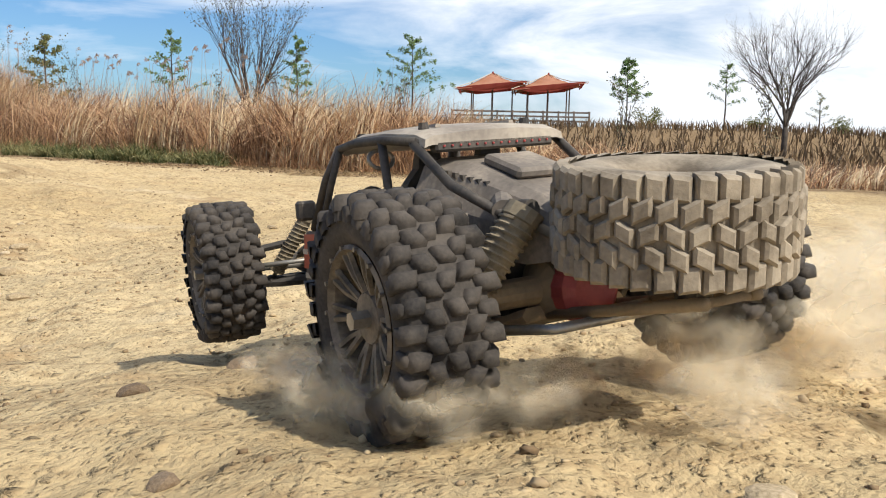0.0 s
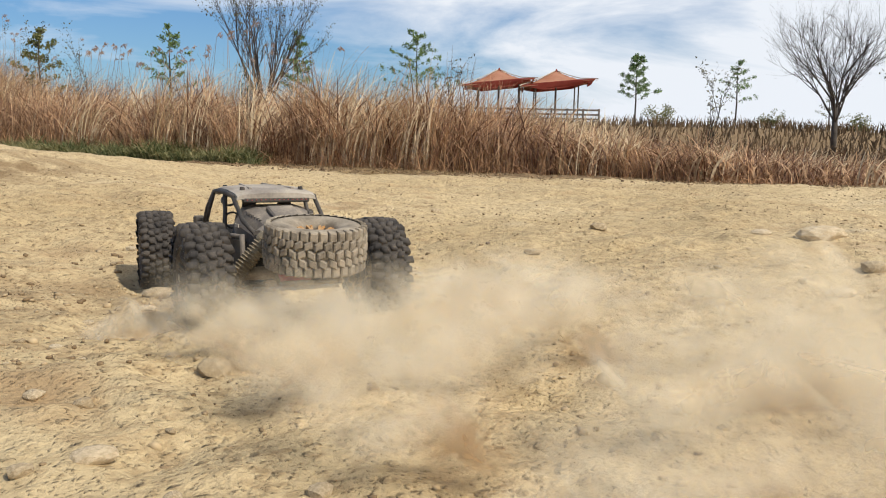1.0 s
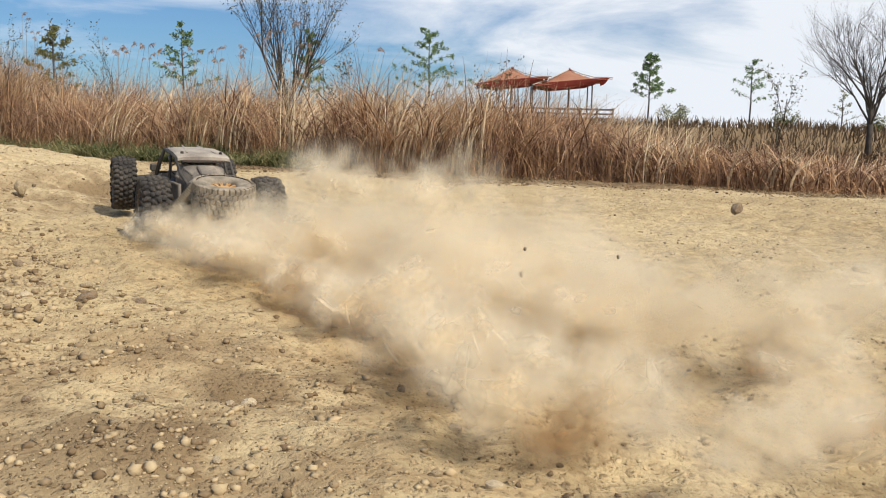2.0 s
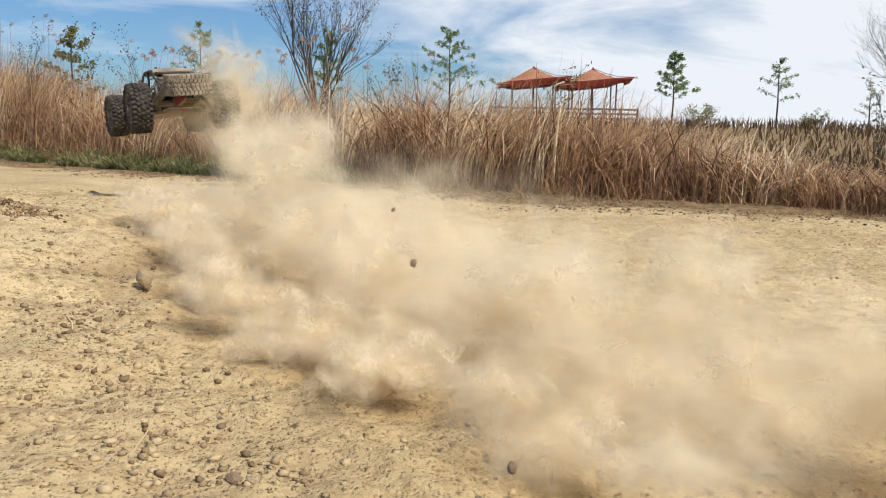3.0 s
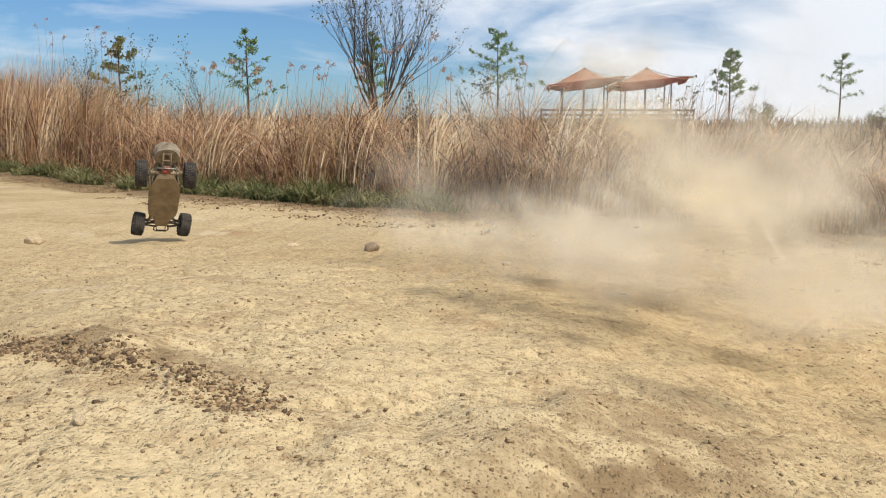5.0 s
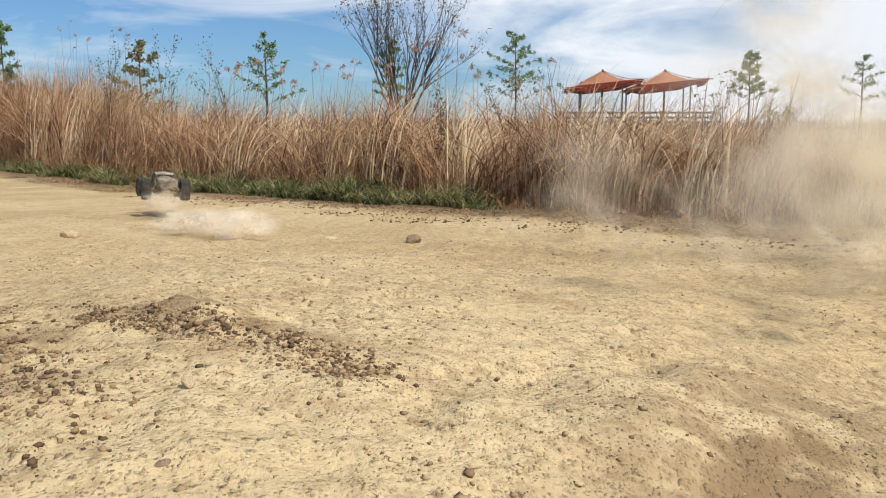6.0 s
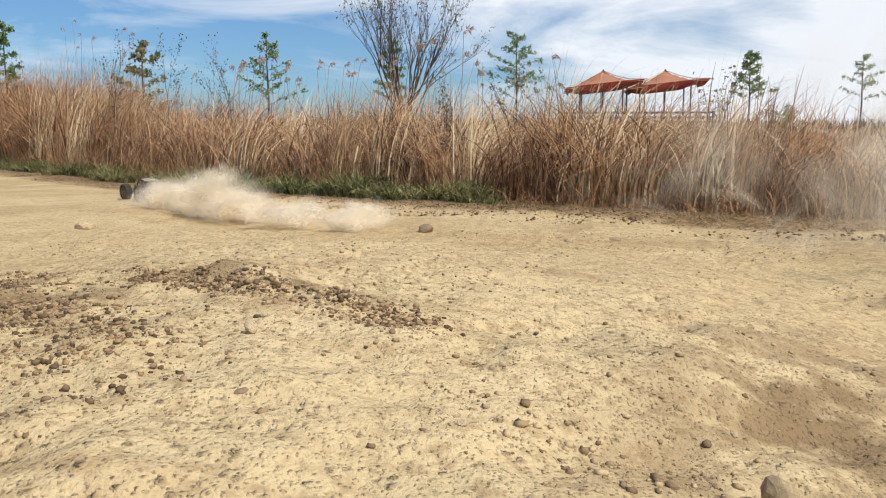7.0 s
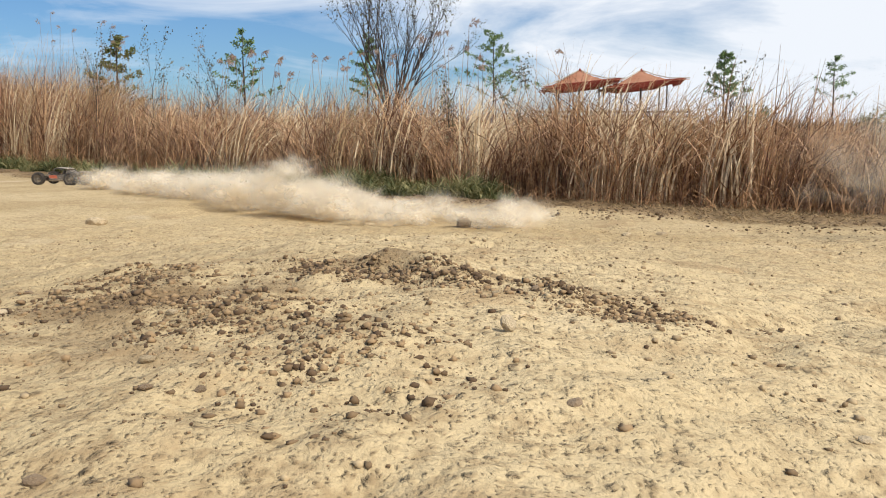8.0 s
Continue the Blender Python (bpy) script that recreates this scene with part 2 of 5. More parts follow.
def tube(bm, pts, radii, seg=8, cap=True):
    """A round bar through pts; radii: one or one for each point."""
    pts = [Vector(p) for p in pts]
    if not isinstance(radii, (list, tuple)):
        radii = [radii] * len(pts)
    rings = []
    for i, p in enumerate(pts):
        d = (pts[min(i + 1, len(pts) - 1)] - pts[max(i - 1, 0)]).normalized()
        a = d.orthogonal().normalized() if i == 0 else (rings[-1][1] - d * rings[-1][1].dot(d)).normalized()
        b = d.cross(a)
        ring = [bm.verts.new(p + (a * math.cos(2 * math.pi * k / seg) + b * math.sin(2 * math.pi * k / seg)) * radii[i]) for k in range(seg)]
        rings.append((ring, a))
    for (r0, _), (r1, _) in zip(rings, rings[1:]):
        for k in range(seg):
            bm.faces.new((r0[k], r0[(k + 1) % seg], r1[(k + 1) % seg], r1[k]))
    if cap:
        bm.faces.new(rings[0][0][::-1])
        bm.faces.new(rings[-1][0])
    return bm


def block(bm, centre, size, m=None, bevel=0.0):
    """A box, rounded a little, turned by m."""
    r = bmesh.ops.create_cube(bm, size=1.0)
    vs = r["verts"]
    bmesh.ops.scale(bm, vec=size, verts=vs)
    if bevel:
        es = list({e for v in vs for e in v.link_edges})
        out = bmesh.ops.bevel(bm, geom=es, offset=bevel, segments=1, affect="EDGES", profile=0.5)
        vs = list({v for f in out["faces"] for v in f.verts} | {v for v in vs if v.is_valid})
    if m is not None:
        bmesh.ops.transform(bm, matrix=m, verts=vs)
    bmesh.ops.translate(bm, vec=centre, verts=vs)
    return vs


def loft(bm, sections, close=True):
    """Skin through rings of equal point count."""
    rings = [[bm.verts.new(p) for p in s] for s in sections]
    n = len(rings[0])
    for a, b in zip(rings, rings[1:]):
        for k in range(n):
            bm.faces.new((a[k], a[(k + 1) % n], b[(k + 1) % n], b[k]))
    if close:
        bm.faces.new(rings[0][::-1])
        bm.faces.new(rings[-1])
    return bm


def lathe_x(bm, profile, seg=32):
    """Turn (x, radius) pairs about the x axis."""
    rings = [[bm.verts.new((x, r * math.cos(2 * math.pi * k / seg), r * math.sin(2 * math.pi * k / seg))) for k in range(seg)] for x, r in profile]
    for a, b in zip(rings, rings[1:]):
        for k in range(seg):
            bm.faces.new((a[k], b[k], b[(k + 1) % seg], a[(k + 1) % seg]))
    return rings


# ---- ground ----
_rng = np.random.default_rng(5)
_LAT = _rng.random((256, 256))


def vnoise(x, y):
    """Smooth lattice noise, 0 to 1."""
    xi, yi = np.floor(x).astype(int), np.floor(y).astype(int)
    fx, fy = x - xi, y - yi
    fx, fy = fx * fx * (3 - 2 * fx), fy * fy * (3 - 2 * fy)
    g = lambda i, j: _LAT[i % 256, j % 256]
    return (g(xi, yi) * (1 - fx) + g(xi + 1, yi) * fx) * (1 - fy) + (g(xi, yi + 1) * (1 - fx) + g(xi + 1, yi + 1) * fx) * fy


def sstep(a, b, v):
    u = np.clip((v - a) / (b - a), 0, 1)
    return u * u * (3 - 2 * u)


def edge_y(x):
    """Where the bare track ends and the vegetation begins."""
    return 9.6 - 0.6 * x + 0.018 * np.minimum(0, x + 4) ** 2


def height(x, y, fine=True):
    x, y = np.asarray(x, float), np.asarray(y, float)
    h = 0.21 + 0.28 * np.exp(-((x + 2.7) / 1.4) ** 2 - ((y - 5.0) / 1.9) ** 2)
    h = h + 0.22 * np.exp(-((x - 1.8) / 1.1) ** 2 - ((y - 0.6) / 1.3) ** 2) - 0.045 * np.exp(-((x + 0.1) / 0.55) ** 2 - ((y - 3.1) / 0.6) ** 2)
    h = h - 0.11 * sstep(6.5, 10, y) - 0.06 * sstep(10, 15, y) + 1.15 * sstep(20, 44, y) - 0.45 * sstep(8, 26, x) * sstep(20, 44, y)
    far = sstep(14, 30, np.hypot(x, y - 5))
    if fine:
        near = 1 - far
        h = h + near * (0.05 * (vnoise(x * 1.3 + 7, y * 1.3) - 0.5) + 0.022 * (vnoise(x * 4.1, y * 4.1 + 3) - 0.5)
                        + 0.018 * (vnoise(x * 11, y * 11) - 0.5) + 0.012 * (vnoise(x * 24, y * 24) - 0.5)
                        + 0.012 * vnoise(x * 3 + 80, y * 3) * (vnoise(x * 43 + 5, y * 43) ** 2 - 0.33))
        h = h + 0.02 * np.exp(-((x + 2.36) / 0.3) ** 2 - ((y - 4.38) / 0.3) ** 2)
        # wheel ruts along the run-up
        u = (x - 0.2) * 0.81 + (y - 3.0) * 0.588
        v = (y - 3.0) * 0.81 - (x - 0.2) * 0.588
        rut = np.exp(-((np.abs(u + 0.25) - 0.16) / 0.05) ** 2) * np.exp(-((v - 0.8) / 2.2) ** 2)
        h = h - 0.018 * rut * vnoise(v * 3, u * 2 + 9)
        # furrows washed down the flank of the crest
        fu, fv = (x + 1.8) * 0.78 + (y - 4.8) * 0.62, (y - 4.8) * 0.78 - (x + 1.8) * 0.62
        flank = np.exp(-((x + 1.6) / 0.55) ** 2 - ((y - 4.7) / 1.0) ** 2)
        h = h + flank * (0.07 * (vnoise(fv * 3.2 + 11, fu * 0.9) - 0.5) + 0.03 * (vnoise(fv * 9 + 3, fu * 2.0) - 0.5))
        # loose heap left across the crest
        q = y - 5.0 + 0.58 * (x + 2.53)
        h = h + 0.03 * np.exp(-(q / 0.09) ** 2) * np.exp(-((x + 2.5) / 0.40) ** 2) * vnoise(x * 14, y * 14)
    h = h + far * 0.25 * (vnoise(x * 0.12 + 4, y * 0.12) - 0.5)
    return h


def axis_steps(lo, hi, step, reach):
    a = list(np.arange(lo, hi + step / 2, step))
    d, p = step, hi
    right = []
    while p < reach:
        d *= 1.13
        p += d
        right.append(p)
    d, p = step, lo
    left = []
    while p > -reach:
        d *= 1.13
        p -= d
        left.append(p)
    return np.array(left[::-1] + a + right)


def make_ground():
    xs, ys = axis_steps(-5.2, 3.2, 0.021, 2500), axis_steps(0.5, 8.6, 0.021, 2500)
    X, Y = np.meshgrid(xs, ys)
    Z = height(X, Y)
    nx, ny = len(xs), len(ys)
    V = np.stack([X.ravel(), Y.ravel(), Z.ravel()], 1)
    i = np.arange(nx * ny).reshape(ny, nx)
    F = np.stack([i[:-1, :-1].ravel(), i[:-1, 1:].ravel(), i[1:, 1:].ravel(), i[1:, :-1].ravel()], 1)
    me = bpy.data.meshes.new("ground")
    me.from_pydata(V.tolist(), [], F.tolist())
    me.materials.append(M_GROUND)
    me.polygons.foreach_set("use_smooth", [True] * len(me.polygons))
    tagged(new("ground", me), "dusty tan dirt track with ruts and loose gravel", "ground", kind="structure")


make_ground()


# ---- reeds, grass and litter ----
def blades(name, label, category, material, base, tall, width, lean, bend, seg=4, curl=1.8, sag=0.48):
    """Thin bent strips, all of one growth: base (n,2), tall, width, lean angle (azimuth), bend in metres at the tip."""
    n = len(base)
    r = np.random.default_rng(len(name) * 7 + n)
    z0 = height(base[:, 0], base[:, 1], False) - 0.01
    t = np.linspace(0, 1, seg + 1)
    dx, dy = np.cos(lean), np.sin(lean)
    face = r.uniform(0, np.pi, n)
    wx, wy = np.cos(face), np.sin(face)
    off = bend[:, None] * t[None] ** curl
    px = base[:, :1] + dx[:, None] * off
    py = base[:, 1:] + dy[:, None] * off
    drop = sag * bend[:, None] * t[None] ** 3
    pz = z0[:, None] + tall[:, None] * t[None] - drop
    w = width[:, None] * (1 - t[None] ** 2 * 0.85) * 0.5
    A = np.stack([px - wx[:, None] * w, py - wy[:, None] * w, pz], 2)
    B = np.stack([px + wx[:, None] * w, py + wy[:, None] * w, pz], 2)
    V = np.stack([A, B], 2).reshape(-1, 3)
    b0 = (np.arange(n) * (seg + 1) * 2)[:, None] + (np.arange(seg) * 2)[None]
    F = np.stack([b0, b0 + 1, b0 + 3, b0 + 2], 2).reshape(-1, 4)
    me = bpy.data.meshes.new(name)
    me.from_pydata(V.tolist(), [], F.tolist())
    me.materials.append(material)
    ob = new(name, me)
    return tagged(ob, label, category, kind="stuff")


def reed_height(x):
    """Taller towards the far end of the belt, thinning out the other way."""
    return np.interp(x, [-15, -12, -10.3, -9, -7, -5, -3.5, -1.5, -0.5, 0.4, 1.0, 1.6, 2.2, 3.0, 4.5, 9], [2.1, 1.9, 1.6, 1.24, 1.18, 1.17, 1.20, 1.14, 1.05, 0.92, 0.76, 0.60, 0.46, 0.33, 0.27, 0.22]) * 1.50


def grow():
    r = np.random.default_rng(11)

    def belt(n, d0, d1, x0=-26, x1=16, power=1.0):
        x = r.uniform(x0, x1, n)
        d = d0 + (d1 - d0) * r.random(n) ** power
        return np.stack([x + 0.46 * d, edge_y(x) + 0.88 * d], 1)

    def clump(b, s=0.5, cut=0.38):
        v = vnoise(b[:, 0] / s + 31, b[:, 1] / s + 17) * 0.7 + vnoise(b[:, 0] / 0.18, b[:, 1] / 0.18) * 0.3
        return b[v > cut]

    def sway(b):
        """Each clump leans its own way, mostly downwind."""
        return 8.0 * (vnoise(b[:, 0] * 0.9 + 60, b[:, 1] * 0.9) - 0.45) + r.normal(0, 0.8, len(b))

    def flop(b):
        return 0.16 + 1.5 * vnoise(b[:, 0] * 1.3 + 9, b[:, 1] * 1.3 + 21) ** 2.0

    def tall(b, lo, hi):
        """Height of the belt, in tufts, each blade a little different."""
        return reed_height(b[:, 0]) * (0.64 + 0.40 * vnoise(b[:, 0] * 1.1, b[:, 1] * 1.1 + 5)) * r.uniform(lo, hi, len(b))

    # tall dry reeds
    b = clump(belt(40000, 1.5, 6.4, power=1.5), 0.75, 0.40)
    n = len(b)
    hh = tall(b, 0.55, 1.12)
    blades("reed_stems", "dense belt of tall dry golden-brown reeds", "reeds", M_REED, b, hh, r.uniform(0.005, 0.014, n), sway(b), hh * np.abs(r.normal(0.5, 0.5, n)) * flop(b) + hh * np.abs(r.normal(0, 0.10, n)), seg=6, curl=2.0, sag=0.6)
    # long leaves that arch over and hang
    b = clump(belt(40000, 1.35, 5.0, power=1.7), 0.6, 0.38)
    n = len(b)
    hh = tall(b, 0.55, 1.22)
    blades("reed_leaves", "pale arching dead leaves of the dry reeds", "reeds", M_REED, b, hh, r.uniform(0.007, 0.018, n), sway(b) + r.normal(0, 0.7, n), hh * r.uniform(0.35, 1.25, n), seg=8, curl=2.2, sag=0.62)
    # bleached long stalks standing in loose sheaves, bent over downwind
    b = clump(belt(14000, 1.25, 3.4, x0=-14, x1=6), 0.42, 0.52)
    n = len(b)
    hh = reed_height(b[:, 0]) * r.uniform(0.55, 0.98, n)
    lean = 3.2 * (vnoise(b[:, 0] * 1.4 + 15, b[:, 1] * 1.4 + 2) - 0.42) + r.normal(0, 0.35, n)
    blades("arching_stalks", "bleached straw-coloured stalks bent by the wind", "reeds", M_STALK, b, hh, r.uniform(0.007, 0.021, n), lean, hh * r.uniform(0.15, 0.95, n), seg=8, curl=2.2, sag=0.6)
    # broken dead stems lying at all angles low in the belt, coloured dark for the shade there
    b = belt(42000, 1.0, 3.2, power=1.1)
    n = len(b)
    hh = r.uniform(0.08, 0.8, n) * (0.5 + 0.8 * vnoise(b[:, 0] * 1.3, b[:, 1] * 1.3 + 70)) * np.clip(reed_height(b[:, 0]), 0.45, 1.0)
    blades("broken_stems", "tangle of broken stems at the reeds' foot, shade in their brown", "reeds", M_DEAD, b, hh, r.uniform(0.005, 0.011, n), r.uniform(-3.14, 3.14, n), r.uniform(0.1, 0.8, n), seg=4, curl=1.6)
    # green verge: tufts of grass and broad-leaved weeds, with gaps
    b = clump(belt(120000, 0.6, 2.0, x0=-20, x1=3), 0.40, 0.42)
    g = vnoise(b[:, 0] * 0.55 + 3, b[:, 1] * 0.4) + 0.25 * sstep(-1.5, -4, b[:, 0]) - 0.75 * sstep(-2.6, 0.8, b[:, 0])
    b = b[g > r.uniform(0.28, 0.56, len(b))]
    n = len(b)
    hh = r.uniform(0.08, 0.34, n) * (0.30 + 1.25 * vnoise(b[:, 0] * 2.6, b[:, 1] * 2.6))
    blades("verge_grass", "low green grass along the edge of the track", "grass", M_GRASS, b, hh, r.uniform(0.008, 0.026, n), r.uniform(-3.14, 3.14, n), hh * r.uniform(0.3, 1.5, n), seg=3)
    # straw lying on the ground at the edge
    b = belt(42000, -0.15, 1.5, x0=-18, x1=9)
    n = len(b)
    blades("straw_litter", "flattened dead straw on the track's edge", "straw", M_STRAW, b, r.uniform(0.01, 0.08, n), r.uniform(0.005, 0.011, n), r.uniform(-3.14, 3.14, n), r.uniform(0.08, 0.4, n), seg=2, curl=1.0)
    # brown field behind
    x = r.uniform(-45, 60, 26000)
    y = 15 + 33 * r.random(26000) ** 1.2
    ok = y > edge_y(x) + 4
    b = np.stack([x, y], 1)[ok]
    n = len(b)
    hh = r.uniform(0.25, 0.62, n)
    blades("field_scrub", "low dull brown scrub on the field behind the reeds", "scrub", M_SCRUB, b, hh, r.uniform(0.03, 0.07, n), r.uniform(-3.14, 3.14, n), hh * r.uniform(0.1, 0.7, n), seg=2)


M_STALK = mat("bleached_stalk", (0.48, 0.34, 0.18), (0.84, 0.68, 0.45), 1.5, 0.6, 0.0, island=0.5, thin=0.15)
grow()


# ---- plumes standing out of the reeds ----
def make_plumes():
    """Nodding feathery heads on thin stalks: two loose groups, and a few strays along the belt."""
    r = np.random.default_rng(23)
    V, F = [], []
    spots = [(-7.4, 0.75, 16), (-5.6, 0.8, 12), (-4.2, 0.5, 10), (-11.5, 1.6, 14)]
    for cx, spread, count in spots:
        for i in range(count):
            x = r.normal(cx, spread)
            d = r.uniform(1.6, 3.4)
            px, py = x + 0.46 * d, float(edge_y(x)) + 0.88 * d
            z = float(height(px, py, False))
            top = float(reed_height(x)) * r.uniform(0.86, 1.08)
            lean, nod = r.normal(0.06, 0.10), r.choice((-1, 1), p=(0.25, 0.75))
            s = r.uniform(0.09, 0.17)
            line = [np.array([px + lean * u * u, py, z + top * u]) for u in (0.4, 0.7, 1.0)]
            for p, q in zip(line, line[1:]):
                a0 = len(V)
                V += [tuple(p - (0.003, 0, 0)), tuple(p + (0.003, 0, 0)), tuple(q + (0.0025, 0, 0)), tuple(q - (0.0025, 0, 0))]
                F.append((a0, a0 + 1, a0 + 2, a0 + 3))
            for k in range(46):
                u = r.random()
                axis = line[-1] + np.array([nod * s * 0.75 * u ** 1.5, 0.05 * s * u, s * (0.62 * u - 0.42 * u * u)])
                w = s * 0.30 * (0.35 + math.sin(3.0 * min(u + 0.08, 1.0)))
                dv = np.array([nod * r.uniform(0.2, 1.0), r.normal(0, 0.5), r.normal(-0.15, 0.55)]) * w
                e = np.array([-dv[2], 0.3 * dv[0], dv[0]]) * 0.09
                b0 = len(V)
                V += [tuple(axis), tuple(axis + dv * 0.5 + e), tuple(axis + dv), tuple(axis + dv * 0.5 - e)]
                F.append((b0, b0 + 1, b0 + 2, b0 + 3))
    tagged(new("reed_plumes", mesh_of("reed_plumes", V, F, M_PLUME)), "fluffy brownish seed heads above the dry reeds", "reeds", kind="stuff")


make_plumes()


# ---- trees ----
def branch(bm, rnd, p, d, length, rad, depth, tips, up=0.12, spread=0.5, kids=3, wander=0.12, shrink=0.68):
    """A limb that forks; collects its outer points in tips."""
    pts, radii = [p.copy()], [rad]
    q, dd = p.copy(), d.copy()
    steps = 4 if depth > 1 else 3
    for i in range(steps):
        dd = (dd + Vector((rnd.gauss(0, wander), rnd.gauss(0, wander), rnd.gauss(0, wander) + up * 0.3))).normalized()
        q = q + dd * length / steps
        pts.append(q.copy())
        radii.append(rad * (1 - 0.55 * (i + 1) / steps))
        if depth <= 2:
            tips.append((q.copy(), dd.copy()))
    tube(bm, pts, radii, seg=7 if rad > 0.05 else (5 if rad > 0.015 else 3), cap=False)
    if depth <= 0:
        return
    for k in range(kids):
        i = rnd.randint(1 if depth < 4 else 2, steps)
        side = dd.orthogonal().normalized()
        side.rotate(Matrix.Rotation(rnd.uniform(0, 6.283), 3, dd))
        nd = (dd + side * spread * rnd.uniform(0.6, 1.25) + Vector((0, 0, up))).normalized()
        branch(bm, rnd, pts[i], nd, length * shrink * rnd.uniform(0.75, 1.15), radii[i] * 0.72, depth - 1, tips, up, spread, kids, wander, shrink)


def leaf_cloud(tips, rnd, per, size, jitter):
    V, F = [], []
    for p, d in tips:
        for _ in range(per):
            c = p + Vector((rnd.gauss(0, jitter), rnd.gauss(0, jitter), rnd.gauss(0, jitter)))
            a = Vector((rnd.gauss(0, 1), rnd.gauss(0, 1), rnd.gauss(0, 1))).normalized() * size * rnd.uniform(0.6, 1.3)
            b = a.orthogonal().normalized() * a.length * rnd.uniform(0.4, 0.7)
            i = len(V)
            V += [c - a, c + b, c + a, c - b]
            F.append((i, i + 1, i + 2, i + 3))
    return V, F


def bare_tree(x, y, tall, seed, label, buds, stems=7, wide=0.34, foot=0.16, reach=0.41, kids=3, spread=0.5, up=0.20):
    rnd = random.Random(seed)
    z = float(height(x, y, False))
    tree = tagged(new("bare_tree"), label, "tree")
    tree.location = (x, y, z - 0.05)
    bm, tips = bmesh.new(), []
    trunk = tall * foot
    tube(bm, [(0, 0, 0), (0.01, 0, trunk * 0.6), (0.0, 0.02, trunk * 1.15)], [tall * 0.017, tall * 0.014, tall * 0.012], 9)
    part("trunk", bm, M_BARK, tree, smooth=True)
    bm = bmesh.new()
    for k in range(stems):
        a = 6.283 * k / stems + rnd.uniform(-0.3, 0.3)
        w = wide * (0.25 + 0.95 * ((k * 0.618) % 1.0))
        d = Vector((math.cos(a) * w, math.sin(a) * w, 1)).normalized()
        branch(bm, rnd, Vector((0, 0, trunk * rnd.uniform(0.7, 1.1))), d, tall * reach * rnd.uniform(0.85, 1.12), tall * 0.0056, 4, tips, up, spread, kids, 0.08, 0.64)
    part("branchwork", bm, M_BARK, tree)
    if buds:
        V, F = leaf_cloud([t for t in tips if rnd.random() < buds], rnd, 1, tall * 0.006, tall * 0.008)
        ob = new("bud_growth", mesh_of("bud_growth", V, F, M_BUD))
        ob.parent = tree
        tagged(ob, "tiny opening leaf buds", kind="stuff")
    return tree


def young_tree(x, y, top, width, seed, label, material, dense=1.0, base=None, tiers=9, clear=0.26, droop=0.05):
    """A straight stem with tiers of side branches and small leaves."""
    rnd = random.Random(seed)
    z = float(height(x, y, False)) - 0.03 if base is None else base
    tall = top - z
    tree = tagged(new("young_tree"), label, "tree")
    tree.location = (x, y, z)
    bm = bmesh.new()
    tube(bm, [(0, 0, 0), (0.02, 0, tall * 0.35), (-0.02, 0.01, tall * 0.7), (0, 0, tall)], [0.045, 0.04, 0.024, 0.008], 7)
    part("trunk", bm, M_BARK, tree, smooth=True)
    bm, tips = bmesh.new(), []
    for k in range(tiers * 2):
        u = clear + (1 - clear) * (k + rnd.random()) / (tiers * 2)
        s = (1 - (u - clear) / (1 - clear)) ** 0.75 * rnd.uniform(0.55, 1.1) + 0.10
        a = k * 2.4 + rnd.uniform(-0.4, 0.4)
        L = width * 0.5 * s
        p = Vector((0, 0, tall * u))
        pts = [p]
        for i in range(1, 5):
            f = i / 4
            q = p + Vector((math.cos(a) * L * f, math.sin(a) * L * f, L * (0.62 * f - droop * 4 * f * f))) + Vector((rnd.gauss(0, 0.02), rnd.gauss(0, 0.02), rnd.gauss(0, 0.02)))
            pts.append(q)
            tips.append((q, Vector((0, 0, 1))))
            if i > 1 and rnd.random() < 0.8:
                sd = Vector((-math.sin(a), math.cos(a), 0.2)) * rnd.choice((-1, 1)) * L * 0.3
                tube(bm, [q, q + sd * 0.5, q + sd], [0.007, 0.005, 0.003], 3, False)
                tips += [(q + sd, sd), (q + sd * 0.5, sd)]
        tube(bm, pts, [0.014, 0.011, 0.009, 0.006, 0.003], 4, False)
    tagged(part("branchwork", bm, M_BARK, tree), kind="stuff")
    V, F = leaf_cloud(tips, rnd, max(3, int(11 * dense)), 0.055, 0.055)
    crown = new("crown", mesh_of("crown", V, F, material))
    crown.parent = tree
    return tree


bare_tree(-5.04, 21.5, 5.0, 4, "tall vase-shaped tree with bare grey limbs and tiny buds", 0.22, 12, 0.56, 0.20, 0.37, 3, 0.46, 0.17)
bare_tree(7.9, 20.6, 4.5, 9, "leafless spreading tree on the brown field", 0.0, 12, 0.80, 0.26, 0.29, 4, 0.55, 0.12)
young_tree(-3.46, 43.7, 5.45, 3.7, 1, "young tree with tiered fresh green branches", M_LEAF, 1.3)
young_tree(7.74, 46.6, 4.75, 2.2, 2, "slim young tree with dense green leaves", M_LEAF, 1.6, tiers=10, clear=0.34)
young_tree(12.8, 46.2, 4.55, 1.9, 3, "sparse young tree with thin green branches", M_LEAF, 0.95, tiers=6, clear=0.36)
young_tree(-9.4, 43.6, 5.3, 2.2, 4, "slender green young tree behind the bare tree", M_LEAF, 1.2)
young_tree(-12.8, 35.7, 4.55, 2.6, 5, "thin dark-branched young tree with few leaves", M_LEAF, 0.7, tiers=8)
young_tree(-14.5, 28.8, 3.6, 2.0, 6, "yellowish-green young tree above the reeds", M_LEAF2, 1.0, tiers=6)
young_tree(-21.9, 33.0, 4.75, 1.7, 7, "slim dark green young tree beyond the reeds", M_LEAF, 1.0)
young_tree(19.7, 52.0, 3.4, 1.8, 8, "small thin grey-green tree on the far field", M_LEAF2, 0.4, tiers=5)


